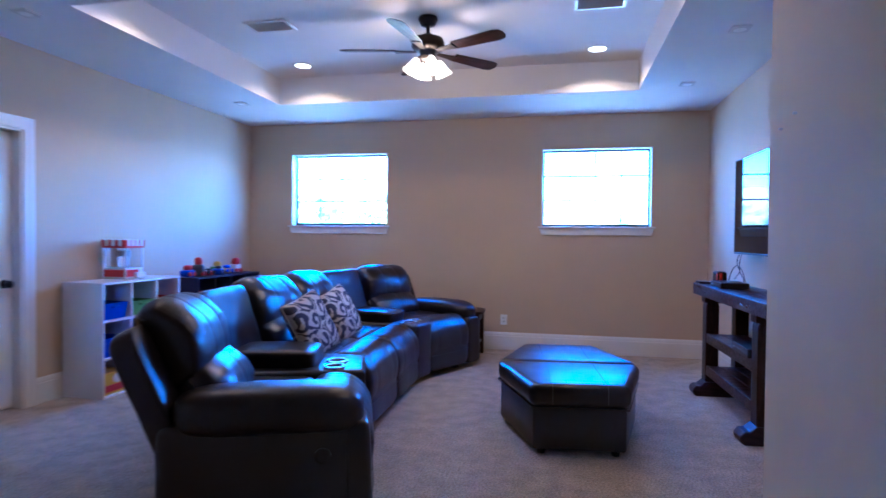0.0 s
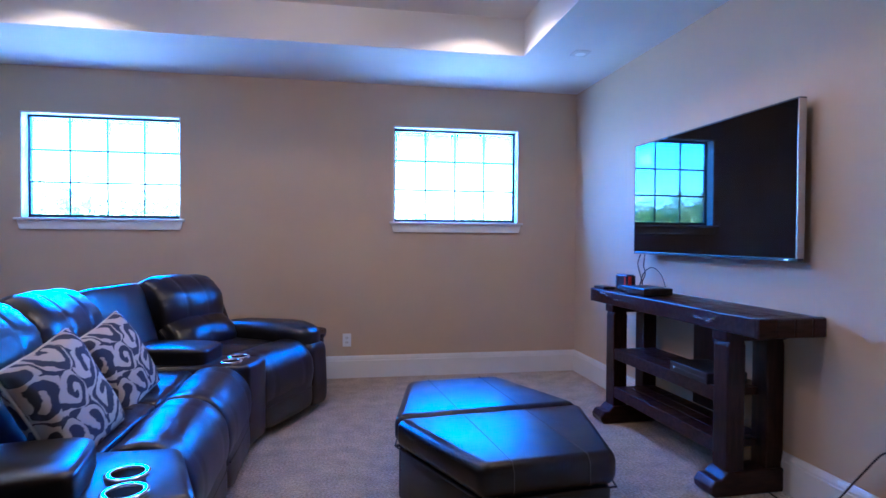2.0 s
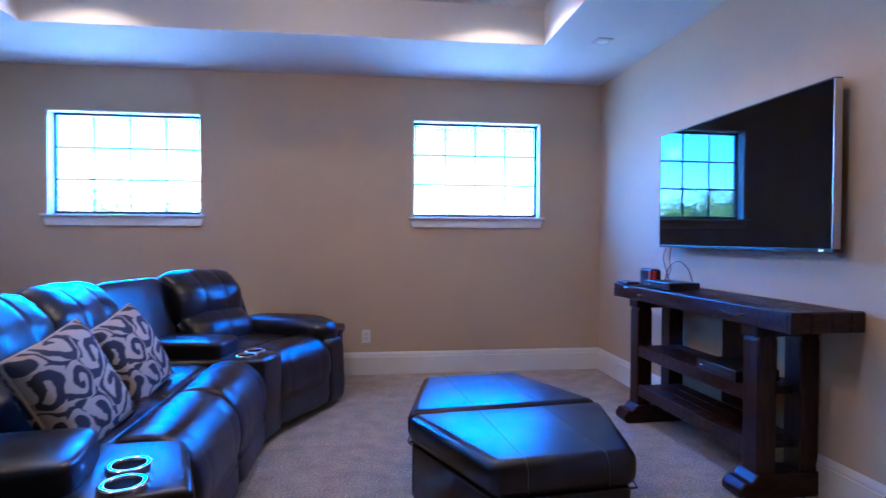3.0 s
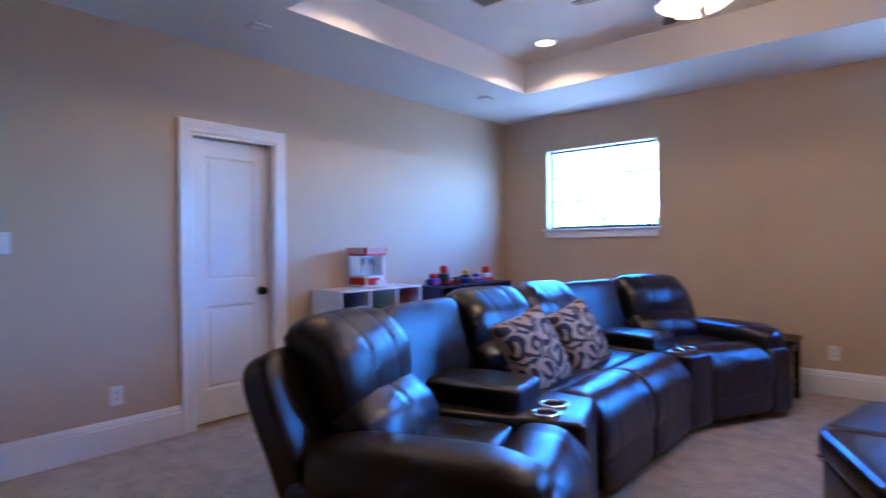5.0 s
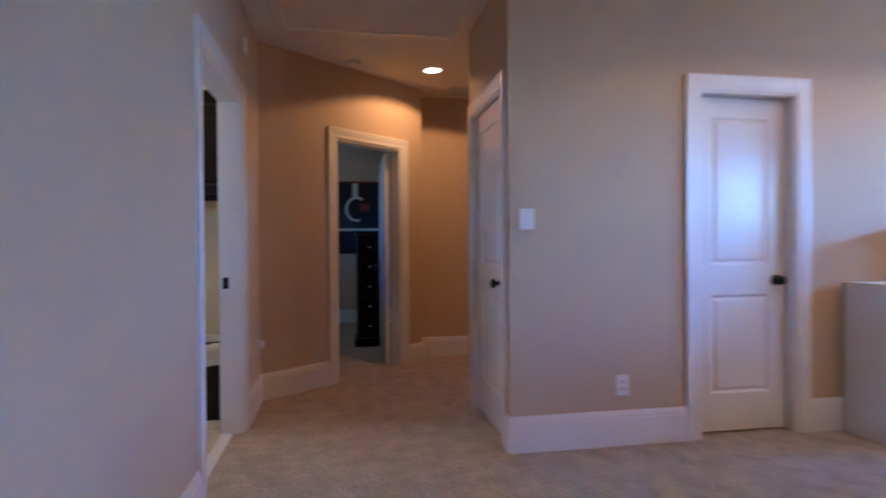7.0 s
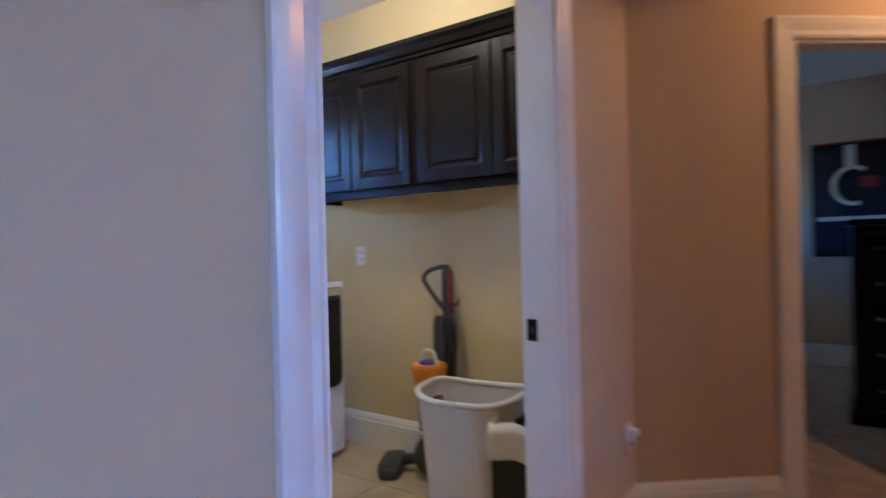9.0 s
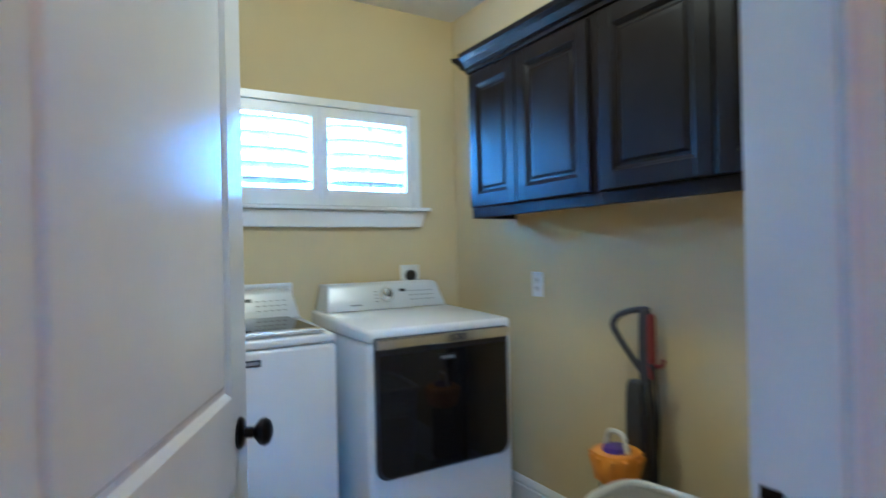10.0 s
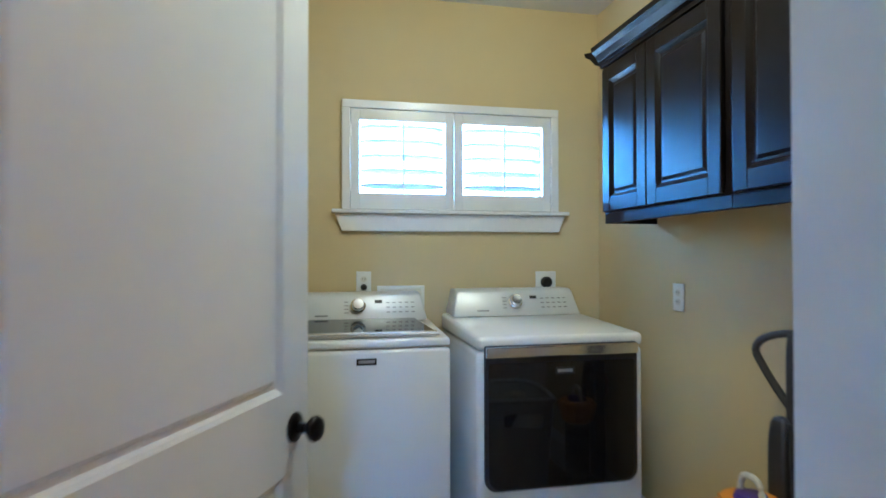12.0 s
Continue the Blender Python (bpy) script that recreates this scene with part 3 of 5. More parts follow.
# baseboards
for p0, p1, cut in (((XR, YF), (XL, YF), (-1, -1)), ((XL, YF), (XL, 4.975), (-1, 0)), ((XL, 4.143), (XL, 3.08), (0, 1)), ((XL, 3.08), (-3.33, 3.08), (1, 0)),
                    ((-4.22, 3.08), (-4.25, 3.08), (0, 1)), ((-4.25, 3.08), (-4.25, 4.4), (1, -1)), ((-6.05, 4.4), (-6.05, CY), (-1, -1)), ((-6.05, CY), (CX, CY), (-1, 0.4)),
                    ((CX, CY), (CX + 0.203 * DX, CY + 0.203 * DY), (0.4, 0)), ((CX + 1.146 * DX, CY + 1.146 * DY), (BX, BY), (0, -0.4)), ((BX, BY), (-4.01, BY), (-0.4, 0)), ((-2.805, BY), (-0.3, BY), (0, 1)),
                    ((-0.3, BY), (-0.3, -1.5), (1, -1)), ((1.38, -1.5), (1.38, 3.8), (-1, 1)), ((1.38, 3.8), (XR, 3.8), (1, -1)), ((XR, 3.8), (XR, YF), (-1, -1)),
                    ((-4.825, 1.42), (-4.825, -0.885), (-1, -1)), ((-4.825, -0.885), (-3.12, -0.885), (-1, -1)), ((-8.75, 3.6), (-8.75, 0.3), (-1, -1)), ((-8.75, 0.3), (-4.945, 0.3), (-1, 0))):
    baseboard(p0, p1, cut)

# doors
casing("door_frame_1", (XL, 4.885), (XL, 4.233), 2.055)
door_leaf("door_1", 0.62, 2.035, pose(XL - 0.075, 4.249, 0, 0, 0, 90), "closed white two-panel interior door with a dark knob")
casing("door_frame_2", (-3.42, 3.08), (-4.13, 3.08), 2.055)
door_leaf("door_2", 0.678, 2.035, pose(-4.114, 3.10, 0), "closed white two-panel closet door in the hall")
casing("door_frame_3", (CX + 0.293 * DX, CY + 0.293 * DY), (CX + 1.056 * DX, CY + 1.056 * DY), 2.055)
door_leaf("door_3", 0.73, 2.035, pose(-5.66, 2.60, 0, 0, 0, 181), "white bedroom door standing wide open")
casing("door_frame_4", (-3.91, BY), (-2.915, BY), 2.055, depth=0.125, width=0.1)
door_leaf("door_4", 0.87, 2.035, pose(-2.935, 1.428, 0, 0, 0, 244.85), "white laundry door standing open into the room", kz=0.96, rail=1.045)


def window(name, x0, x1, z0, z1, y, label):
    """A fixed window in the north wall: dark frame and muntins, glass, drywall reveal, white stool and apron."""
    ob = thing(name, pose((x0 + x1) / 2, y, z0), label, "window")
    ob["kind"] = "structure"
    w, h, f = (x1 - x0) / 2, z1 - z0, 0.03
    for a in ((-w, 0, w, f), (-w, h - f, w, h), (-w, f, -w + f, h - f), (w - f, f, w, h - f)):
        part("window_frame", box(a[0], 0.10, a[1], a[2], 0.14, a[3]), M_FRAME, ob)
    for i in (1, 2, 3):
        x = -w + f + (2 * w - 2 * f) * i / 4
        part("muntin", box(x - 0.007, 0.113, f, x + 0.007, 0.127, h - f), M_FRAME, ob)
    for i in (1, 2):
        z = f + (h - 2 * f) * i / 3
        part("muntin", box(-w + f, 0.1125, z - 0.008, w - f, 0.1275, z + 0.008), M_FRAME, ob)
    p = part("pane", box(-w + f, 0.119, f, w - f, 0.121, h - f), M_GLASS, ob)
    p.visible_shadow = False
    part("window_sill", box(-w - 0.035, -0.045, -0.022, w + 0.035, 0.10, 0.0, 0.006), M_TRIM, ob)
    part("apron", prism([(-w - 0.02, 0.0), (w + 0.02, 0.0), (w - 0.0, -0.075), (-w + 0.0, -0.075)], 0, 0.02, 0.003), M_TRIM, ob, at=pose(0, -0.001, -0.022, 90))
    for a in ((-w - 0.001, 0.0, -w + 0.012, h), (w - 0.012, 0.0, w + 0.001, h), (-w, h - 0.012, w, h + 0.001)):
        part("reveal", box(a[0], 0.001, a[1], a[2], 0.10, a[3]), M_TRIM, ob)
    return ob


window("window_1", *WIN1, *WZ, YF, "bright grid window with a white sill")
window("window_2", *WIN2, *WZ, YF, "bright grid window with a white sill")

# ---------------------------------------------------------------- game room: the sectional
def seat_unit(name, m, width, label, arm=0, brown=False):
    """One reclining seat: local x forward, y left, origin on the floor at the front middle; arm: -1 right, 1 left, 0 none."""
    ob = thing(name, m, label, "sofa", "sectional sofa")
    w = width / 2
    L = M_LEATHER
    part("base", moved(cushion(0.80, width - 0.01, 0.36, 14, 0, 0.003, seed=1), pose(-0.50, 0, 0.23)), L, ob, smooth=True)
    part("footrest", moved(cushion(0.14, width - 0.006, 0.36, 7, 0, 0.004, seed=2), pose(-0.055, 0, 0.235, 0, -4)), L, ob, smooth=True)
    part("seat_cushion", swept(SEAT, width + 0.002, pinch=0.022, seams=(0.0,), folds=0.010, seed=3), L, ob, smooth=True)
    part("knee_roll", swept(KNEE, width + 0.002, pinch=0.024, seams=(-0.30 * width, 0.30 * width), folds=0.010, seed=6), L, ob, smooth=True)
    part("front_seam", tube([(0.014, -w + 0.02, 0.203), (0.016, 0, 0.203), (0.014, w - 0.02, 0.203)], 0.005, 6), L, ob)
    for y in (-0.30 * width, 0.30 * width):
        part("stitch_line", tube([(-0.76, y, 0.521), (-0.5, y, 0.528), (-0.36, y, 0.522)], 0.0016, 6), M_STITCH, ob)
    g = (-0.17 * width, 0.17 * width)
    hm = M_LEATHER_BROWN if brown else L
    part("lumbar_cushion", moved(swept(LUMBAR, width - 0.01, pinch=0.065, edge=0.17, seams=(0.0,), folds=0.016, seed=7), pose(-0.745, 0, 0.585, 0, -20)), L, ob, smooth=True)
    part("head_cushion", moved(swept(HEAD, width + 0.006, steps=40, pinch=0.060, edge=0.14, seams=g, folds=0.018, seed=8), pose(-0.865, 0, 0.805, 0, -21)), hm, ob, smooth=True)
    y0, y1 = (-w - (0.19 if arm < 0 else 0.0), w + (0.19 if arm > 0 else 0.0))
    part("back_shell", moved(cushion(0.13, y1 - y0 - 0.02, 0.86, 8, 0, 0.004, seed=9), pose(-0.865, (y0 + y1) / 2, 0.49, 0, -23)), M_LEATHER_BROWN if brown else L, ob, smooth=True)
    if arm:
        yc = arm * (w + 0.10)
        part("arm_panel", moved(cushion(0.86, 0.19, 0.46, 12, 0, 0.003, seed=10), pose(-0.45, yc, 0.28)), L, ob, smooth=True)
        part("arm_pad", moved(bolster(0.79, 0.29, 0.21, 0.03, seed=11), pose(-0.425, yc, 0.548, 0, -1)), M_LEATHER_BROWN if brown else L, ob, smooth=True)
        part("arm_front", moved(cushion(0.12, 0.21, 0.46, 6, 0, 0.004, seed=12), pose(-0.05, yc, 0.27, 0, -2)), L, ob, smooth=True)
        part("recline_lever", lathe([(0, 0), (0.035, 0), (0.035, 0.006), (0.02, 0.012), (0, 0.012)], 20), M_BLACK, ob, "black recline pull", at=pose(-0.20, yc + arm * 0.097, 0.36, -90 * arm))
    for x in (-0.80, -0.12):
        for y in (-w + 0.06, w - 0.06):
            part("foot", box(x - 0.03, y - 0.03, 0.0, x + 0.03, y + 0.03, 0.06, 0.006), M_BLACK, ob)
    return ob


def console_unit(name, m, outline, lid, cups, back, label):
    """A wedge console between two seats: leather body, padded lid, cup holders and a flat back cushion; numbers in the world's plan."""
    ob = thing(name, m, label, "sofa console", "sectional sofa")
    part("body", prism(outline, 0.04, 0.53, 0.03, 3), M_LEATHER, ob, smooth=2)
    (lx, ly, lrz, ll, lw) = lid
    part("armrest_lid", moved(cushion(ll, lw, 0.12, 7, 0.10, 0.005, seed=21), pose(lx, ly, 0.565, 0, 0, lrz)), M_LEATHER, ob, smooth=True)
    for cx, cy in cups:
        cup = part("cup_holder", lathe([(0.046, 0.004), (0.0475, 0.011), (0.050, 0.0125), (0.063, 0.0125), (0.066, 0.010), (0.067, 0.0)], 40), M_CHROME, ob, "chrome cup holder ring", smooth=2, at=pose(cx, cy, 0.530))
        # no hole is cut: a flat dark disc paints the shade of the depth
        part("well_shade", lathe([(0, 0.0045), (0.0475, 0.0045), (0.0475, 0.0075)], 28), M_WELL_SHADE, cup)
    (bx, by, brz, bw) = back
    part("back_cushion", moved(cushion(0.18, bw, 0.50, 7, 0, 0.005, seed=22), pose(bx + 0.01, by, 0.72, 0, -17, brz)), M_LEATHER, ob, smooth=True)
    part("back_shell", moved(cushion(0.10, bw, 0.86, 9, 0, 0.003, seed=23), pose(bx - 0.10, by, 0.48, 0, -17, brz)), M_LEATHER, ob, smooth=True)
    return ob


seat_unit("sofa_recliner", pose(-0.35, 4.21, 0, 0, 0, 20), 0.60, "dark brown leather recliner seat ending the curved sectional", arm=-1, brown=True)
seat_unit("sofa_section", pose(-0.60, 5.245, 0), 0.63, "dark leather reclining sofa seat with a split cushion")
seat_unit("sofa_section", pose(-0.60, 5.885, 0), 0.63, "dark leather reclining sofa seat with a split cushion")
seat_unit("sofa_recliner", pose(-0.42, 6.70, 0, 0, 0, -28), 0.60, "dark leather recliner at the window end of the sectional", arm=1)
console_unit("sofa_console", pose(0, 0, 0), [(-0.47, 4.50), (-0.62, 4.92), (-1.56, 4.92), (-1.36, 4.20)], (-1.06, 4.60, 12, 0.50, 0.36),
             [(-0.675, 4.535), (-0.715, 4.675)], (-1.42, 4.56, 10, 0.70), "leather wedge console with two chrome cup holders")
console_unit("sofa_console", pose(0, 0, 0), [(-0.60, 6.21), (-1.58, 6.21), (-1.43, 6.78), (-0.53, 6.46)], (-1.06, 6.43, -10, 0.48, 0.32),
             [(-0.715, 6.30), (-0.695, 6.435)], (-1.44, 6.49, -10, 0.66), "leather wedge console with two chrome cup holders")


def throw_pillow(m, s, seed, label):
    ob = thing("throw_pillow", m, label, "pillow", "throw pillows on the sofa")
    bm = bmesh.new()
    bmesh.ops.create_cube(bm, size=2)
    bmesh.ops.subdivide_edges(bm, edges=list(bm.edges), cuts=19, use_grid_fill=True)
    for v in bm.verts:
        x, y, z = v.co
        e = max(0.0, (1 - x * x) * (1 - y * y)) ** 0.42
        k = 1 - 0.05 * (1 - abs(x * y))
        d = 0.012 * noise.noise(Vector((x * 2, y * 2, seed)))
        v.co = Vector((x * s / 2 * k, y * s / 2 * k, z * (0.012 + 0.075 * e) + d))
    part("cover", bm, M_DAMASK, ob, smooth=True)
    rim = [(-1, -1), (0, -0.95), (1, -1), (0.95, 0), (1, 1), (0, 0.95), (-1, 1), (-0.95, 0), (-1, -1)]
    part("piping", tube([(x * s / 2, y * s / 2, 0) for x, y in rim], 0.006, 6), M_CANVAS, ob)
    return ob


throw_pillow(pose(-1.05, 5.04, 0.675, 0, 66, -8) @ pose(0, 0, 0, 0, 0, 12), 0.43, 1, "navy and cream damask throw pillow on the sofa")
throw_pillow(pose(-1.09, 5.63, 0.675, 0, 66, -10) @ pose(0, 0, 0, 0, 0, 14), 0.41, 5, "navy and cream damask throw pillow on the sofa")


# ---------------------------------------------------------------- ottoman
def ottoman(m):
    ob = thing("ottoman", m, "hexagonal dark leather ottoman in two halves with stitched top", "ottoman")
    for s in (-1, 1):
        shape = [(-0.49, s * 0.004), (0.49, s * 0.004), (0.285, s * 0.66), (-0.285, s * 0.66)]
        small = [(-0.465, s * 0.006), (0.465, s * 0.006), (0.27, s * 0.635), (-0.27, s * 0.635)]
        if s < 0:
            shape, small = shape[::-1], small[::-1]
        part("body", prism(small, 0.035, 0.285, 0.014, 2), M_LEATHER, ob, smooth=2)
        bm = prism(shape, 0.292, 0.432, 0.046, 5)
        bmesh.ops.triangulate(bm, faces=[f for f in bm.faces if len(f.verts) > 4])
        part("top_cushion", bm, M_LEATHER, ob, smooth=2)
        part("piping", tube([(x, y, 0.2935) for x, y in [(a * 0.985, b * 0.99 + s * 0.003) for a, b in shape + shape[:1]]], 0.004, 6), M_LEATHER_BROWN, ob)
        for x in (-0.16, 0.16):
            part("stitch_line", tube([(x, s * 0.03, 0.431), (x, s * 0.64, 0.431), (x, s * 0.661, 0.40), (x, s * 0.662, 0.31)], 0.0025, 6), M_STITCH, ob)
        for x in (-0.22, 0.22):
            part("foot", lathe([(0, 0), (0.022, 0), (0.028, 0.035), (0, 0.035)], 12), M_BLACK, ob, at=pose(x, s * 0.58, 0))
    return ob


ottoman(pose(0.665, 5.49, 0, 0, 0, 6))


# ---------------------------------------------------------------- TV wall
def television(m):
    """Faces local -x."""
    ob = thing("television", m, "large flat television with a thin silver edge on a wall mount", "television")
    w, h = 0.752, 0.393
    part("screen", box(-0.0255, -w + 0.008, -h + 0.016, -0.0235, w - 0.008, h - 0.008), M_SCREEN, ob, "dark glossy glass screen")
    part("panel", box(-0.0235, -w + 0.004, -h + 0.004, 0.0, w - 0.004, h - 0.004), M_BLACK, ob)
    for a in ((-w, -h, w, -h + 0.014), (-w, h - 0.006, w, h), (-w, -h + 0.014, -w + 0.006, h - 0.006), (w - 0.006, -h + 0.014, w, h - 0.006)):
        part("bezel", box(-0.028, a[0], a[1], 0.014, a[2], a[3], 0.0015), M_STEEL if a[2] < -0.7 else M_BLACK, ob, "brushed silver edge" if a[2] < -0.7 else "")
    part("back_cover", box(0.006, -0.5, -0.3, 0.025, 0.5, 0.2, 0.005), M_BLACK, ob)
    part("wall_mount", box(0.025, -0.25, -0.16, 0.069, 0.25, 0.16), M_BLACK, ob)
    part("status_light", box(-0.030, -w + 0.05, -h + 0.004, -0.0285, -w + 0.075, -h + 0.009), M_LED, ob)
    return ob


television(pose(XR - 0.072, 5.912, 1.568, 0, 0, 0.8))


def console_table(m):
    """Heavy trestle console: local y along its length, x = 0 at its front, origin on the floor at mid length."""
    ob = thing("console_table", m, "rustic dark-stained wooden trestle console with two shelves", "console table")
    n = 4
    for i in range(n):
        x0, x1 = 0.0 + 0.45 * i / n, 0.45 * (i + 1) / n
        part("top_plank", box(x0 + 0.001, -0.78 + (0.02 if i == 0 else 0), 0.825, x1 - 0.001, 0.78 - (0.02 if i == 0 else 0), 0.915, 0.006), M_WOOD, ob)
    for y in (-0.775, 0.745):
        part("end_band", box(0.004, y, 0.823, 0.446, y + 0.03, 0.918, 0.006), M_WOOD, ob)
    for y in (-0.505, 0.55):
        for x in (0.10, 0.36):
            shape = [(-0.058, 0), (0.058, 0), (0.058, 0.66), (0.045, 0.70), (0.058, 0.74), (-0.058, 0.74), (-0.045, 0.70), (-0.058, 0.66)]
            part("post", moved(prism(shape, -0.05, 0.05, 0.006), pose(x, y, 0.085, 90)), M_WOOD_Z, ob)
        foot = [(-0.04, 0.0), (0.50, 0.0), (0.52, 0.03), (0.50, 0.075), (0.46, 0.085), (0.42, 0.12), (0.04, 0.12), (0.0, 0.085), (-0.04, 0.085), (-0.07, 0.05), (-0.065, 0.02)]
        part("foot", moved(prism([(min(a, 0.43), b) for a, b in foot], -0.065, 0.065, 0.008), pose(0, y, 0.0, 90)), M_WOOD, ob)
        part("cross_beam", box(0.03, y - 0.05, 0.77, 0.43, y + 0.05, 0.825, 0.006), M_WOOD, ob)
    for z in (0.50, 0.235):
        for i in range(3):
            part("shelf_plank", box(0.06 + 0.113 * i, -0.50, z - 0.02, 0.06 + 0.113 * (i + 1) - 0.002, 0.50, z + 0.018, 0.003), M_WOOD, ob)
        part("shelf_rail", box(0.045, -0.50, z - 0.055, 0.075, 0.50, z + 0.022, 0.006), M_WOOD, ob)
    part("back_panel", box(0.418, -0.08, 0.25, 0.432, 0.12, 0.82), M_WOOD_Z, ob)
    rng = random.Random(4)
    for i in range(9):
        y = rng.uniform(-0.7, 0.7)
        part("worn_scuff", moved(cushion(0.010, 0.03 + 0.05 * rng.random(), 0.007, 2, 0, 0.004, n=4, seed=i), pose(-0.001, y, rng.uniform(0.845, 0.914))), M_SCUFF, ob)
    return ob


console_table(pose(1.768, 5.90, 0, 0, 0, 1.9) @ Matrix.Diagonal((0.875, 1.075, 1, 1)))


def small_box(name, m, size, material, label, category, extra=None):
    ob = thing(name, m, label, category)
    x, y, z = size
    part("body", box(-x / 2, -y / 2, 0, x / 2, y / 2, z, 0.006), material, ob)
    if extra:
        extra(ob, x, y, z)
    return ob


def dock_bits(ob, x, y, z):
    part("slot", box(-x / 2 - 0.002, -y / 2 + 0.01, 0.02, -x / 2, -y / 2 + 0.03, z - 0.01), M_REDORANGE, ob, "red-orange side grip")
    part("grip", box(-x / 2 + 0.012, -y / 2 - 0.012, 0.012, x / 2 - 0.036, -y / 2, z - 0.006, 0.004), M_REDORANGE, ob, "red-orange side grip")
    part("slot", box(-x / 2 - 0.002, y / 2 - 0.035, 0.02, -x / 2, y / 2 - 0.015, z - 0.01), M_GREY, ob)
    part("top_ridge", box(-x / 2 + 0.01, -y / 2 + 0.01, z, x / 2 - 0.01, y / 2 - 0.01, z + 0.006), M_BLACK, ob)


def box_bits(ob, x, y, z):
    part("front_strip", box(-x / 2 - 0.002, -y / 2 + 0.02, z * 0.4, -x / 2, y / 2 - 0.02, z * 0.55), M_GREY, ob)
    part("indicator", box(-x / 2 - 0.003, y / 2 - 0.05, z * 0.42, -x / 2 - 0.002, y / 2 - 0.045, z * 0.5), M_LED, ob)


small_box("game_console_dock", pose(1.90, 6.50, 0.9205), (0.07, 0.16, 0.105), M_BLACK, "black handheld game dock with a red grip on the console", "game console", dock_bits)
small_box("media_box", pose(1.90, 6.22, 0.9205), (0.20, 0.30, 0.045), M_BLACK, "flat black media player box on the console", "media player", box_bits)
small_box("controller_tray", pose(1.80, 6.62, 0.9205), (0.09, 0.16, 0.018), M_BLACK, "thin black remote control on the console", "remote", box_bits)
small_box("cable_box", pose(1.93, 5.62, 0.5185), (0.24, 0.34, 0.06), M_BLACK, "black cable receiver on the console shelf", "receiver", box_bits)


def cable(pts, label, r=0.0035, n=40):
    ob = part("cable", tube(curve_pts(pts, n), r, 6), M_BLACK, smooth=True)
    return tagged(ob, label, "cable")


cable([(1.93, 6.36, 0.96), (1.95, 6.34, 1.05), (1.97, 6.27, 1.09), (1.98, 6.18, 1.05), (1.99, 6.14, 0.97)], "thin black cable looping over the media box")
cable([(2.08, 6.62, 1.17), (2.07, 6.64, 1.10), (2.10, 6.66, 1.02), (2.146, 6.70, 0.9), (2.150, 6.72, 0.5), (2.150, 6.74, 0.38)], "thin black cable hanging below the television")
cable([(2.08, 6.56, 1.17), (2.06, 6.54, 1.09), (2.05, 6.50, 1.03), (2.0, 6.46, 0.97)], "thin black cable hanging below the television")
cable([(XR - 0.04, 4.70, 0.42), (2.10, 4.735, 0.405), (2.09, 4.83, 0.27), (2.08, 4.96, 0.09), (2.06, 5.10, 0.010), (2.05, 5.22, 0.006), (2.07, 5.36, 0.006), (2.13, 5.6, 0.006)], "black power cord running from the outlet along the carpet", 0.004)

outlet(pose(-0.031, YF - 0.001, 0.345), )
outlet(pose(XR - 0.001, 4.70, 0.44, 0, 0, -90), "white outlet with a black plug", plug=True)
outlet(pose(XR - 0.001, 6.74, 0.345, 0, 0, -90), "white outlet with a black plug", plug=True)
outlet(pose(XL + 0.001, 3.746, 0.345, 0, 0, 90))
outlet(pose(XL + 0.001, 3.18, 1.295, 0, 0, 90), "white double rocker light switch", "switch", 0.085, 0.118)


def end_table(m):
    ob = thing("end_table", m, "dark wooden round-cornered end table behind the sofa arm", "end table")
    part("tabletop", prism([(0.22 * math.copysign(abs(math.cos(a)) ** 0.5, math.cos(a)), 0.22 * math.copysign(abs(math.sin(a)) ** 0.5, math.sin(a))) for a in [i * math.pi / 12 + 0.01 for i in range(24)]], 0.475, 0.505, 0.004), M_WOOD, ob)
    for x in (-0.17, 0.17):
        for y in (-0.17, 0.17):
            part("leg", box(x - 0.022, y - 0.022, 0, x + 0.022, y + 0.022, 0.475, 0.004), M_WOOD_Z, ob)
    for a in ((-0.15, -0.18, 0.15, -0.165), (-0.15, 0.165, 0.15, 0.18), (-0.18, -0.15, -0.165, 0.15), (0.165, -0.15, 0.18, 0.15)):
        part("apron", box(a[0], a[1], 0.40, a[2], a[3], 0.475), M_WOOD, ob)
    part("lower_shelf", box(-0.17, -0.17, 0.14, 0.17, 0.17, 0.16), M_WOOD, ob)
    return ob


end_table(pose(-0.42, 7.56, 0))


# ---------------------------------------------------------------- toy shelves
def cube_shelf(m, cols, rows, cell, depth, material, label, name):
    """Local y along the wall, front at +x, back at x = 0."""
    ob = thing(name, m, label, "shelf")
    t = 0.016
    w, h = cols * cell + t, rows * cell + t
    part("back_panel", box(0.0, 0, 0, 0.006, w, h), material, ob)
    for i in range(cols + 1):
        part("side_panel" if i in (0, cols) else "divider", box(0.006, i * cell, 0, depth, i * cell + t, h, 0.001), material, ob)
    for j in range(rows + 1):
        for i in range(cols):
            part("shelf_board", box(0.006, i * cell + t, j * cell, depth - 0.001, (i + 1) * cell, j * cell + t), material, ob)
    return ob


CELL = 0.2985
cube_shelf(pose(XL + 0.02, 5.20, 0), 3, 3, CELL, 0.375, M_WHITE, "white three-by-three cube shelf holding toys and bins", "cube_shelf")
cube_shelf(pose(XL + 0.02, 6.40, 0), 4, 3, 0.285, 0.36, M_NAVY, "dark navy cube shelf with toys on top", "toy_shelf")


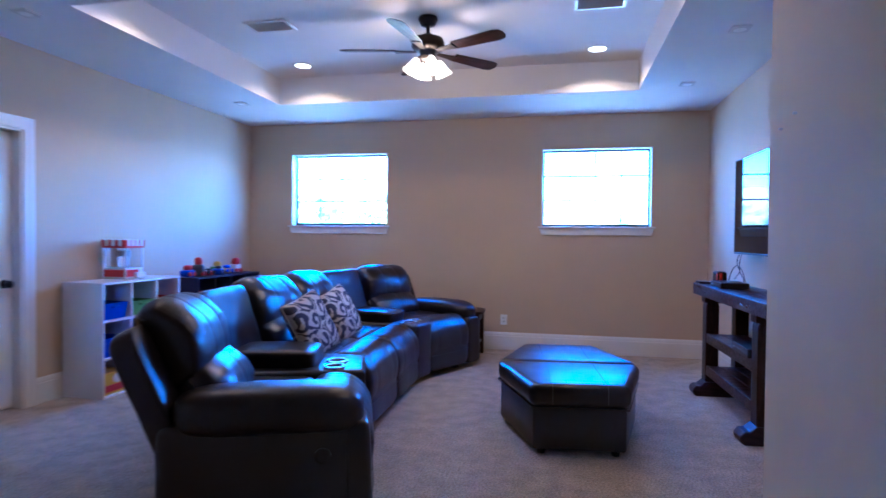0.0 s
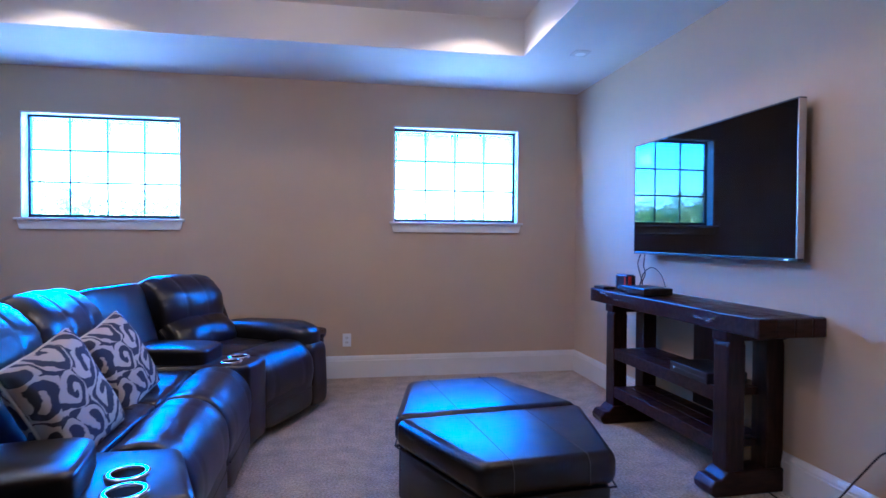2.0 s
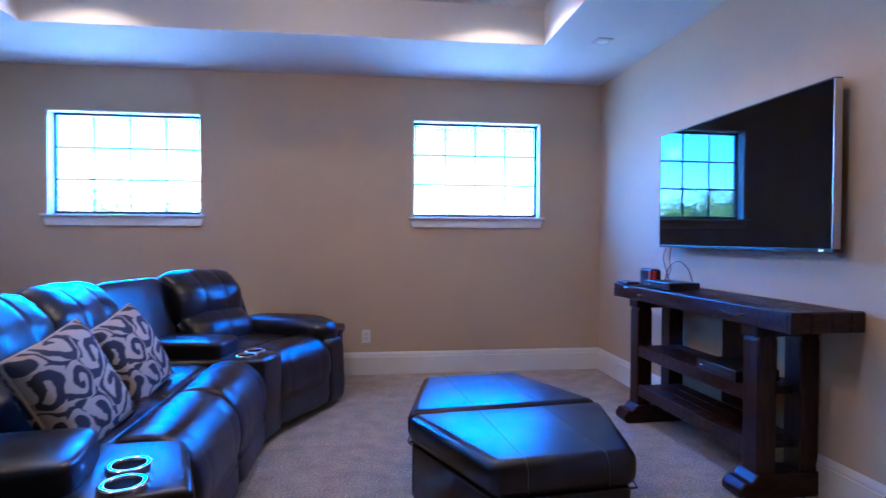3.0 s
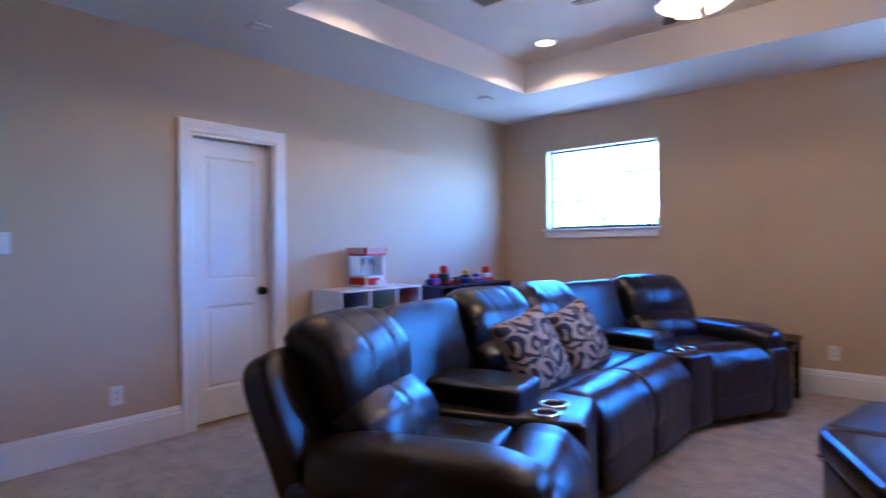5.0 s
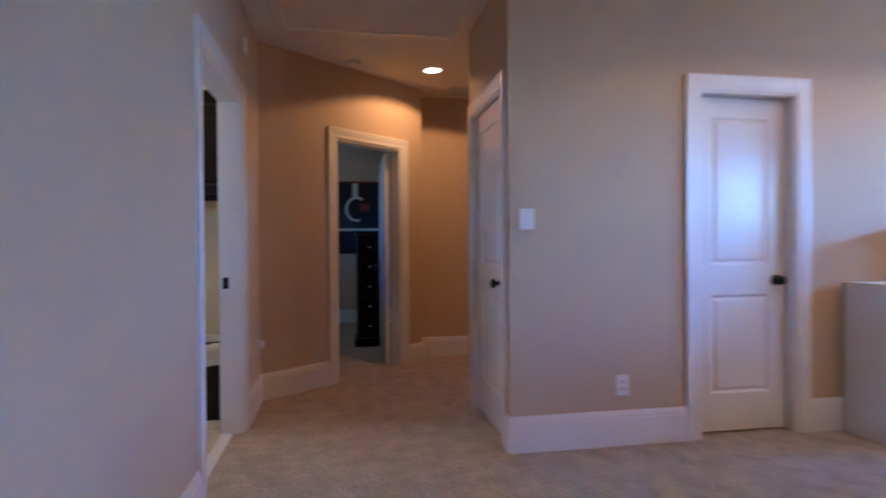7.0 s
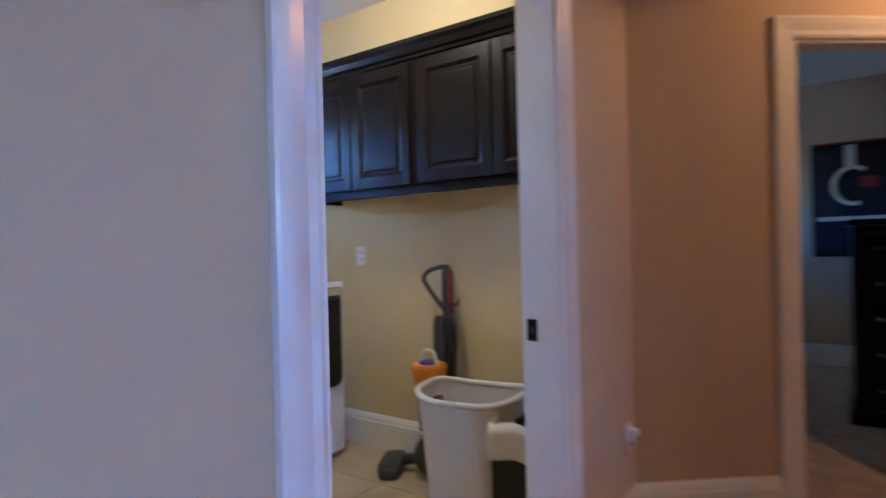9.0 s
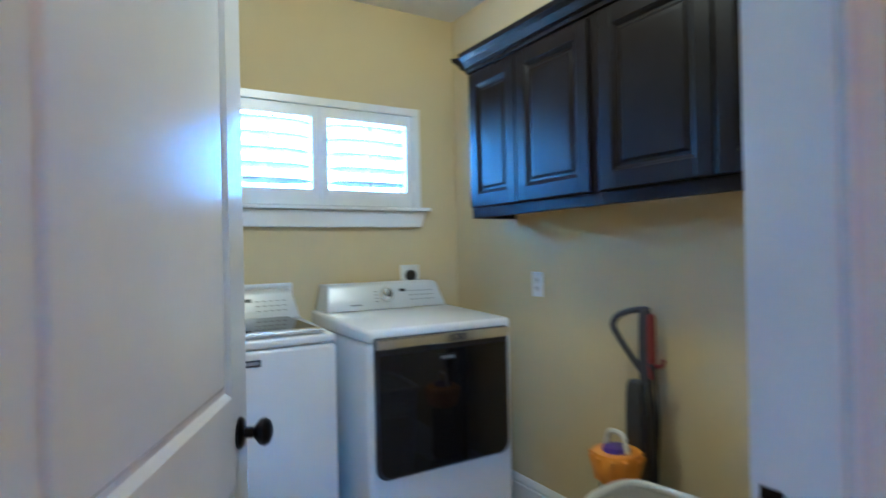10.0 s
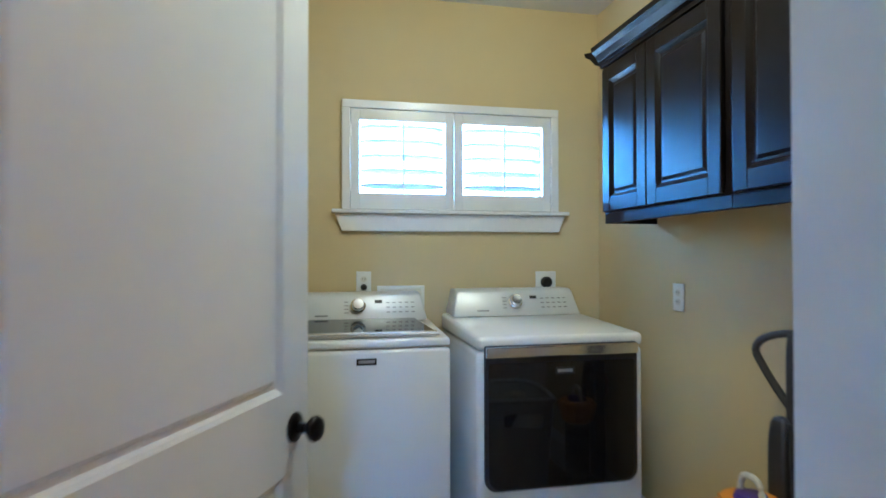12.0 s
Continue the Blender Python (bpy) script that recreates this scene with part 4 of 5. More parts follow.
def bin_box(m, s, material, label):
    ob = thing("storage_bin", m, label, "storage bin", "toy bins")
    x, y, z = s
    bm = bmesh.new()
    lo = [(-x / 2 * 0.9, -y / 2 * 0.9), (x / 2 * 0.9, -y / 2 * 0.9), (x / 2 * 0.9, y / 2 * 0.9), (-x / 2 * 0.9, y / 2 * 0.9)]
    a = [bm.verts.new((p[0], p[1], 0)) for p in lo]
    b = [bm.verts.new((p[0] / 0.9, p[1] / 0.9, z)) for p in lo]
    c = [bm.verts.new((p[0] / 0.9 * 0.95, p[1] / 0.9 * 0.95, z)) for p in lo]
    d = [bm.verts.new((p[0] * 0.94, p[1] * 0.94, 0.006)) for p in lo]
    for q, r in ((a, b), (b, c), (c, d)):
        for i in range(4):
            bm.faces.new((q[i], q[(i + 1) % 4], r[(i + 1) % 4], r[i]))
    bm.faces.new(a[::-1])
    bm.faces.new(d)
    bmesh.ops.recalc_face_normals(bm, faces=bm.faces)
    part("tub", bm, material, ob)
    part("handle", box(x / 2 - 0.004, -0.04, z * 0.7, x / 2 + 0.012, 0.04, z * 0.82, 0.003), material, ob)
    return ob


SX = XL + 0.02 + 0.21
bin_box(pose(SX, 5.20 + 0.157, 0.6135), (0.30, 0.26, 0.13), M_BLUE, "blue plastic toy bin in the white shelf")
bin_box(pose(SX, 5.20 + 0.157, 0.315), (0.30, 0.26, 0.15), M_BLUE, "blue plastic toy bin in the white shelf")
bin_box(pose(SX, 5.50 + 0.157, 0.6135), (0.30, 0.26, 0.12), M_GREEN, "green plastic toy bin in the white shelf")
bin_box(pose(SX, 5.80 + 0.157, 0.6135), (0.30, 0.26, 0.12), M_RED, "red plastic toy bin in the white shelf")
bin_box(pose(SX, 5.50 + 0.157, 0.315), (0.30, 0.26, 0.16), M_YELLOW, "yellow plastic toy bin in the white shelf")
rngt = random.Random(2)


def toy_box(m, mats, label):
    ob = thing("toy_package", m, label, "toy box", "boxed toys")
    part("carton", box(-0.12, -0.125, 0, 0.14, 0.125, 0.17, 0.003), mats[0], ob)
    part("printed_band", box(0.1405, -0.11, 0.02, 0.1425, 0.11, 0.075), mats[1], ob)
    part("printed_patch", prism([(0.05 * math.cos(a), 0.04 * math.sin(a)) for a in [i * math.pi / 6 for i in range(12)]], 0, 0.002), mats[2], ob, at=pose(0.1405, 0.02, 0.12, 90, 0, 90))
    return ob


toy_box(pose(SX, 5.20 + 0.157, 0.0165), (M_YELLOW, M_RED, M_WHITE), "yellow and red boxed toy on the bottom shelf")
toy_box(pose(SX, 5.50 + 0.157, 0.0165), (M_RED, M_WHITE, M_BLUE), "red boxed toy on the bottom shelf")


def popcorn_machine(m):
    ob = thing("popcorn_machine", m, "small red and white striped popcorn maker on the white shelf", "popcorn machine")
    w, d = 0.105, 0.11
    part("base", box(-d, -w, 0, d, w, 0.095, 0.008), M_WHITE, ob)
    part("base_stripe", box(d, -w + 0.01, 0.02, d + 0.002, w - 0.06, 0.08), M_RED, ob, "red base panel")
    part("base_stripe", box(-d + 0.01, -w - 0.002, 0.02, d - 0.01, -w, 0.08), M_RED, ob, "red base panel")
    part("drawer", box(d + 0.002, w - 0.11, 0.01, d + 0.03, w - 0.005, 0.055, 0.005), M_PLATE, ob)
    p = part("glass_case", box(-d + 0.012, -w + 0.012, 0.095, d - 0.012, w - 0.012, 0.265), M_CLEAR, ob, "clear case")
    for x in (-d + 0.006, d - 0.006):
        for y in (-w + 0.006, w - 0.006):
            part("corner_post", box(x - 0.006, y - 0.006, 0.095, x + 0.006, y + 0.006, 0.265), M_WHITE, ob)
    part("kettle", lathe([(0, 0.19), (0.04, 0.19), (0.045, 0.24), (0.02, 0.25), (0, 0.25)], 16), M_STEEL, ob, smooth=2)
    part("roof", box(-d - 0.006, -w - 0.006, 0.265, d + 0.006, w + 0.006, 0.285, 0.004), M_RED, ob, "red roof")
    for i in range(9):
        y = -w - 0.006 + (2 * w + 0.012) * i / 9
        part("awning_stripe", box(d + 0.006, y, 0.285 - 0.002, d + 0.010, y + (2 * w + 0.012) / 9, 0.335), M_RED if i % 2 == 0 else M_WHITE, ob)
    for i in range(7):
        x = -d - 0.006 + (2 * d + 0.012) * i / 7
        part("awning_stripe", box(x, -w - 0.010, 0.283, x + (2 * d + 0.012) / 7, -w - 0.006, 0.335), M_RED if i % 2 == 0 else M_WHITE, ob)
    part("top_cap", box(-d - 0.006, -w - 0.006, 0.285, d + 0.006, w + 0.006, 0.336, 0.003), M_WHITE, ob)
    return ob


popcorn_machine(pose(XL + 0.17, 5.67, 0.9125))

toys = [("toy_truck", M_BLUE, M_RED), ("toy_robot", M_GREY, M_RED), ("toy_castle", M_OFFWHITE, M_PURPLE), ("toy_car", M_RED, M_BLACK), ("toy_helmet", M_BLUE, M_BLACK), ("toy_tower", M_GREEN, M_YELLOW), ("toy_bus", M_YELLOW, M_BLUE), ("toy_rocket", M_OFFWHITE, M_RED), ("toy_crane", M_ORANGE, M_GREY)]
for i, (nm, a, b) in enumerate(toys):
    y = 6.48 + i * 0.112
    ob = thing(nm, pose(XL + 0.20 + 0.05 * math.sin(i * 2.1), y, 0.8715, 0, 0, 20 * math.sin(i * 1.7)), "small colourful plastic toy on the dark shelf", "toy", "toys on the dark shelf")
    hgt = (0.12, 0.20, 0.15, 0.08, 0.10, 0.14, 0.09, 0.17, 0.15)[i]
    part("body", cushion(0.12, 0.11, hgt * 0.6, 5, 0, 0.01, n=8, seed=i), a, ob, smooth=True, at=pose(0, 0, hgt * 0.3))
    part("upper", cushion(0.07, 0.07, hgt * 0.45, 3, 0, 0.01, n=8, seed=i + 9), b, ob, smooth=True, at=pose(0.01, 0, hgt * 0.75))
    for s in (-1, 1):
        part("detail", lathe([(0, -0.01), (0.022, -0.01), (0.022, 0.01), (0, 0.01)], 12), b, ob, at=pose(0.055, s * 0.03, 0.03, 0, 90))
for j, (r, c, mm) in enumerate(((2, 0, M_RED), (2, 1, M_GREEN), (2, 2, M_YELLOW), (1, 0, M_BLUE), (1, 1, M_GREY))):
    bin_box(pose(XL + 0.21, 6.40 + c * 0.285 + 0.15, r * 0.285 + 0.0165), (0.28, 0.24, 0.13), mm, "plastic toy bin in the dark shelf")


# ---------------------------------------------------------------- ceiling of the game room
def ceiling_fan(m):
    ob = thing("ceiling_fan", m, "bronze five-blade ceiling fan with four lit glass shades, at rest", "ceiling fan")
    part("canopy", lathe([(0, 0), (0.07, 0), (0.075, -0.02), (0.055, -0.06), (0.02, -0.07), (0, -0.07)], 28), M_BRONZE, ob, smooth=2)
    part("downrod", lathe([(0, -0.06), (0.014, -0.06), (0.014, -0.15), (0, -0.15)], 16), M_BRONZE, ob, smooth=2)
    part("motor", lathe([(0, -0.13), (0.04, -0.13), (0.06, -0.15), (0.115, -0.165), (0.125, -0.19), (0.125, -0.225), (0.11, -0.245), (0.07, -0.255), (0.06, -0.28), (0.065, -0.30), (0.05, -0.32), (0, -0.325)], 36), M_BRONZE, ob, smooth=2)
    for k in range(5):
        a = -25 + 72 * k
        mm = pose(0, 0, 0, 0, 0, a)
        arm = part("blade_arm", moved(prism([(0.09, -0.018), (0.20, -0.03), (0.25, -0.045), (0.25, 0.045), (0.20, 0.03), (0.09, 0.018)], -0.004, 0.004, 0.001), pose(0, 0, -0.262, -6)), M_BRONZE, ob, at=mm)
        tip = [(0.24, -0.05), (0.60, -0.068), (0.65, -0.055), (0.67, -0.02), (0.67, 0.02), (0.65, 0.055), (0.60, 0.068), (0.24, 0.05)]
        part("blade", moved(prism(tip, 0.004, 0.011, 0.002), pose(0, 0, -0.262, -12)), M_WOOD, arm)
    for k in range(4):
        a = radians(30 + 90 * k)
        x, y = 0.085 * math.cos(a), 0.085 * math.sin(a)
        arm = part("light_arm", tube([(0.03 * math.cos(a), 0.03 * math.sin(a), -0.30), (x * 0.8, y * 0.8, -0.305), (x, y, -0.325)], 0.01, 8), M_BRONZE, ob)
        part("shade", lathe([(0.020, 0.0), (0.028, -0.012), (0.040, -0.045), (0.052, -0.085), (0.066, -0.115), (0.063, -0.115), (0.048, -0.083), (0.036, -0.045), (0.02, -0.01)], 20), M_SHADE, arm, "glowing frosted bell shade", smooth=True, at=pose(x, y, -0.322, 24 * math.sin(a), -24 * math.cos(a)))
    for k, dy in enumerate((-0.02, 0.025)):
        chain = part("pull_chain", tube([(dy, dy * 0.5, -0.32), (dy, dy * 0.5, -0.46 + 0.03 * k)], 0.0015, 6), M_BRONZE, ob)
        part("chain_fob", lathe([(0, 0.02), (0.006, 0.014), (0.009, 0), (0.006, -0.012), (0, -0.016)], 12), M_BRONZE, chain, smooth=True, at=pose(dy, dy * 0.5, -0.47 + 0.03 * k))
    return ob


ceiling_fan(pose(-0.40, 5.66, TRAY))
ceiling_grille("ceiling_vent", -1.67, 5.59, TRAY, 0.36, 0.22, 7, "white louvred air vent in the tray ceiling", "vent")
ceiling_grille("ceiling_vent", 0.86, 5.60, TRAY, 0.36, 0.22, 7, "white louvred air vent in the tray ceiling", "vent")
for x, y in ((-2.69, 6.85), (1.69, 6.84), (1.74, 5.50), (-2.69, 4.41)):
    ob = thing("ceiling_speaker", pose(x, y, H), "small flat white ceiling cover plate", "ceiling plate", "ceiling cover plates")
    part("plate", box(-0.06, -0.06, -0.012, 0.06, 0.06, -0.0005, 0.004), M_TRIM, ob)
    part("grille", lathe([(0, -0.0135), (0.035, -0.0135), (0.04, -0.0122)], 20), M_PLATE, ob)
for y, z in ((3.68, 1.69), (3.555, 1.72)):
    ob = part("wall_nail", lathe([(0, 0), (0.004, 0), (0.004, 0.012), (0, 0.013)], 8), M_STEEL)
    ob.matrix_basis = pose(1.3795, y, z, 0, -90)
    tagged(ob, "small bare nail in the tan wall", "nail")

# ---------------------------------------------------------------- hall
def attic_hatch(m):
    ob = thing("attic_hatch", m, "white framed attic access panel in the hall ceiling", "attic hatch")
    w, d = 0.34, 0.62
    part("panel", box(-w + 0.03, -d + 0.03, -0.006, w - 0.03, d - 0.03, -0.0005), M_CEIL, ob)
    for a in ((-w - 0.04, -d - 0.04, w + 0.04, -d + 0.03), (-w - 0.04, d - 0.03, w + 0.04, d + 0.04), (-w - 0.04, -d + 0.03, -w + 0.03, d - 0.03), (w - 0.03, -d + 0.03, w + 0.04, d - 0.03)):
        part("moulding", box(a[0], a[1], -0.020, a[2], a[3], -0.0005, 0.006), M_TRIM, ob)
    return ob


attic_hatch(pose(-3.99, 2.38, H, 0, 0, 90) @ pose(0, 0, 0, 0, 0, 90))
ob = thing("smoke_detector", pose(-5.0, 2.27, H), "round white smoke detector on the hall ceiling", "smoke detector")
part("base", lathe([(0, -0.001), (0.062, -0.001), (0.062, -0.012), (0, -0.012)], 28), M_PLATE, ob, smooth=2)
part("cover", lathe([(0.055, -0.012), (0.052, -0.03), (0.035, -0.038), (0, -0.039)], 28), M_PLATE, ob, smooth=2)
ceiling_grille("return_vent", -5.75, 3.35, H, 0.36, 0.30, 9, "white return air grille in the hall ceiling", "vent")
ob = outlet(pose(-4.53, BY + 0.001, 0.415, 0, 0, 180), "white outlet with a small plug-in night light")
part("night_light", box(-0.026, -0.042, -0.005, 0.026, -0.006, 0.045, 0.008), M_PLATE, ob, "white plug-in night light")
part("sensor_window", box(-0.014, -0.0435, 0.0, 0.014, -0.0415, 0.018, 0.0008), M_GREY, ob)
ob = thing("door_chime", pose(-4.0, BY + 0.001, 2.42, 0, 0, 180), "small white alarm sensor high on the wall", "sensor")
part("case", box(-0.035, -0.022, -0.05, 0.035, 0, 0.05, 0.008), M_PLATE, ob)
part("lens", box(-0.02, -0.024, -0.01, 0.02, -0.022, 0.03, 0.0008), M_OFFWHITE, ob)
ob = thing("strike_plate", pose(-3.8938, 1.462, 0.93), "dark bronze strike plate let into the jamb", "strike plate")
part("plate", box(0, -0.018, -0.035, 0.003, 0.018, 0.035, 0.001), M_KNOB, ob)
part("latch_hole", box(0.003, -0.007, -0.012, 0.0036, 0.007, 0.012), M_BLACK, ob)


def banner(m):
    """A square cloth on the far wall, facing +x."""
    ob = thing("team_banner", m, "dark navy sports banner with a plain emblem on the bedroom wall", "banner")
    w, h = 0.34, 1.07
    bm = bmesh.new()
    n = 14
    g = [[bm.verts.new((0.006 + 0.005 * math.sin(j * 1.3 + i * 0.3), -w + 2 * w * j / n, h * i / n)) for j in range(n + 1)] for i in range(n + 1)]
    for i in range(n):
        for j in range(n):
            bm.faces.new((g[i][j], g[i][j + 1], g[i + 1][j + 1], g[i + 1][j]))
    r = bmesh.ops.extrude_face_region(bm, geom=list(bm.faces))
    bmesh.ops.translate(bm, vec=(-0.004, 0, 0), verts=[v for v in r["geom"] if isinstance(v, bmesh.types.BMVert)])
    bmesh.ops.recalc_face_normals(bm, faces=bm.faces)
    part("cloth", bm, M_BANNER, ob, smooth=True)
    part("red_edge", box(0.013, -w, h - 0.02, 0.016, w, h), M_DARKRED, ob)
    ring = [(0.15 * math.cos(a), 0.17 * math.sin(a)) for a in [i * math.pi / 10 for i in range(3, 17)]]
    part("emblem", tube([(0.016, x - 0.02, 0.66 + z) for x, z in ring], 0.022, 6), M_OFFWHITE, ob, "pale curved emblem stroke")
    part("emblem", box(0.013, 0.03, 0.64, 0.018, 0.17, 0.74, 0.002), M_DARKRED, ob, "red emblem patch")
    part("stripe", box(0.013, -0.08, 0.82, 0.0165, 0.0, h - 0.03), M_OFFWHITE, ob)
    part("lettering_bar", box(0.013, -w + 0.04, 0.335, 0.0165, w - 0.04, 0.375), M_OFFWHITE, ob)
    return ob


banner(pose(-8.748, 2.38, 1.03))


def dresser(m):
    ob = thing("bedroom_chest", m, "tall black wooden chest with a flared foot in the bedroom", "chest of drawers")
    part("carcass", box(-0.20, -0.14, 0.10, 0.20, 0.14, 1.28, 0.006), M_CAB, ob)
    part("cornice", box(-0.22, -0.16, 1.28, 0.22, 0.16, 1.32, 0.008), M_CAB, ob)
    part("plinth", moved(prism([(-0.17, 0), (0.17, 0), (0.17, 0.04), (0.145, 0.10), (-0.145, 0.10), (-0.17, 0.04)], -0.22, 0.22, 0.004), pose(0, 0, 0, 90, 0, 90)), M_CAB, ob)
    for i in range(5):
        d = part("drawer", box(0.20, -0.13, 0.13 + 0.225 * i, 0.212, 0.13, 0.335 + 0.225 * i, 0.004), M_CAB, ob)
        part("pull", lathe([(0, 0), (0.006, 0), (0.012, 0.018), (0, 0.022)], 12), M_STEEL, d, at=pose(0.212, 0, 0.235 + 0.225 * i, 0, 90))
    return ob


dresser(pose(-6.95, 2.46, 0))


# ---------------------------------------------------------------- laundry
tile_mesh = None
for i in range(-1, 6):
    for j in range(-1, 7):
        x0, y0 = -4.82 + i * 0.405, -0.90 + j * 0.405
        x1, y1 = min(x0 + 0.40, -2.8), min(y0 + 0.40, 1.5)
        x0, y0 = max(x0, -4.823), max(y0, -0.883)
        if x1 - x0 < 0.03 or y1 - y0 < 0.03:
            continue
        if tile_mesh is None:
            grout = tag_struct(part("laundry_floor", box(-4.83, -0.89, -0.1, -2.8, 1.5, -0.006), M_GROUT), "beige ceramic floor tile with pale grout", "floor")
            tile_mesh = 1
        part("tile", box(x0, y0, -0.006, x1, y1, 0.0, 0.0015, 1), M_TILE, grout)
part("threshold", box(-3.89, 1.43, 0.0, -2.925, 1.50, 0.008, 0.003), M_TRIM, grout)


def laundry_window():
    x0, x1, z0, z1, y = -4.58, -3.423, 1.577, 2.132, -0.885
    ob = thing("window_3", pose(0, 0, 0), "white window with tilted plantation shutters and a moulded sill", "window")
    ob["kind"] = "structure"
    f = 0.042
    for a in ((x0, z1 - f, x1, z1), (x0, z0, x0 + f, z1 - f), (x1 - f, z0, x1, z1 - f)):
        part("window_frame", box(a[0], y + 0.001, a[1], a[2], y + 0.026, a[3], 0.004), M_TRIM, ob)
    part("window_sill", box(x0 - 0.05, y - 0.06, z0 - 0.02, x1 + 0.05, y + 0.055, z0, 0.006), M_TRIM, ob)
    part("apron", prism([(x0 - 0.035, 0), (x1 + 0.035, 0), (x1 + 0.0, -0.09), (x0 - 0.0, -0.09)], -0.028, -0.001, 0.006), M_TRIM, ob, at=pose(0, y, z0 - 0.02, 90))
    mid = (x0 + x1) / 2
    for a, b in ((x0 + f + 0.002, mid - 0.0015), (mid + 0.0015, x1 - f - 0.002)):
        sh = part("shutter", box(a, y - 0.012, z0 + 0.004, a + 0.045, y + 0.016, z1 - f - 0.003, 0.002), M_TRIM, ob)
        part("stile", box(b - 0.045, y - 0.012, z0 + 0.004, b, y + 0.016, z1 - f - 0.003, 0.002), M_TRIM, sh)
        part("rail", box(a + 0.045, y - 0.012, z0 + 0.004, b - 0.045, y + 0.016, z0 + 0.085, 0.002), M_TRIM, sh)
        part("rail", box(a + 0.045, y - 0.012, z1 - f - 0.058, b - 0.045, y + 0.016, z1 - f - 0.003, 0.002), M_TRIM, sh)
        n = 5
        za, zb = z0 + 0.085, z1 - f - 0.058
        for i in range(n):
            z = za + (zb - za) * (i + 0.5) / n
            part("louvre", moved(cushion(b - a - 0.094, 0.064, 0.010, 3, 0, 0, n=3), pose((a + b) / 2, y + 0.002, z, 22)), M_TRIM, sh, smooth=2)
        part("tilt_rod", box((a + b) / 2 - 0.005, y + 0.036, za + 0.01, (a + b) / 2 + 0.005, y + 0.044, zb - 0.01, 0.002), M_TRIM, sh)
        hx = a - 0.006 if a < mid - 0.1 else b - 0.004
        for z in (z0 + 0.12, z1 - 0.16):
            part("hinge", box(hx, y + 0.026, z - 0.03, hx + 0.010, y + 0.030, z + 0.03, 0.001), M_PLATE, sh)
    p = part("pane", box(-4.54, y - 0.122, 1.60, -3.465, y - 0.118, 2.09), M_GLASS, ob)
    p.visible_shadow = False
    for a in ((-4.54, 1.60, -3.465, 1.625), (-4.54, 2.065, -3.465, 2.09), (-4.54, 1.625, -4.515, 2.065), (-3.49, 1.625, -3.465, 2.065), (-4.015, 1.625, -3.99, 2.065)):
        part("sash", box(a[0], y - 0.14, a[1], a[2], y - 0.10, a[3]), M_TRIM, ob)
    return ob


laundry_window()


def dial(parent, x, y, z, tilt):
    k = part("dial", lathe([(0, 0), (0.036, 0), (0.036, 0.006), (0.030, 0.010), (0.028, 0.028), (0.024, 0.032), (0, 0.033)], 28), M_CHROME, parent, "chrome dial", smooth=2, at=pose(x, y, z, tilt))
    return k


def appliance_console(ob, w, z0, z1, yb, yf, seed):
    """A sloped control panel along the back of a machine; faces +y."""
    prof = [(yb, z0), (yf, z0), (yf - 0.055, z1 - 0.012), (yf - 0.075, z1), (yb, z1)]
    bm = bmesh.new()
    k = w / 2
    a = [bm.verts.new((-k, y, z)) for y, z in prof]
    t = 0.04
    b = [bm.verts.new((k, y, z)) for y, z in prof]
    n = len(prof)
    for i in range(n):
        bm.faces.new((a[i], a[(i + 1) % n], b[(i + 1) % n], b[i]))
    bm.faces.new(a[::-1])
    bm.faces.new(b)
    bmesh.ops.recalc_face_normals(bm, faces=bm.faces)
    for v in bm.verts:
        if v.co.z > z0 + 0.02:
            v.co.x *= 0.92
    bmesh.ops.bevel(bm, geom=list(bm.edges), offset=0.008, segments=2, profile=0.5, affect="EDGES")
    panel = part("control_panel", bm, M_GREYPANEL, ob, "silver control panel", smooth=2)
    slope = math.degrees(math.atan2(0.055, z1 - z0 - 0.012))
    zm = (z0 + z1) / 2
    ym = yf - 0.0275
    dial(panel, 0.01, ym + 0.002, zm + 0.005, -90 + slope)
    rng = random.Random(seed)
    tilt = pose(0, ym + 0.0015, zm, slope)
    part("display", moved(box(-0.105, 0.0, 0.018, -0.07, 0.0012, 0.034), tilt), M_BLACK, panel)
    for i in range(5):
        for j in range(3):
            part("button_mark", moved(box(-0.13 - 0.03 * i - 0.010, 0.0, -0.03 + 0.024 * j, -0.13 - 0.03 * i + 0.006, 0.001, -0.026 + 0.024 * j), tilt), M_PRINT, panel)
    for i in range(4):
        part("button_mark", moved(box(0.055, 0.0, -0.03 + 0.018 * i, 0.075, 0.001, -0.027 + 0.018 * i), tilt), M_PRINT, panel)
    part("lettering_bar", moved(box(0.15, 0.0, -0.045, 0.21, 0.001, -0.038), tilt), M_PRINT, panel)
    return panel


def badge(ob, m):
    b = part("badge", box(-0.04, 0, -0.013, 0.04, 0.003, 0.013, 0.001), M_BLACK, ob, "dark maker's badge", at=m)
    part("badge_bar", box(-0.032, 0.003, -0.006, 0.032, 0.0036, 0.006), M_STEEL, b)


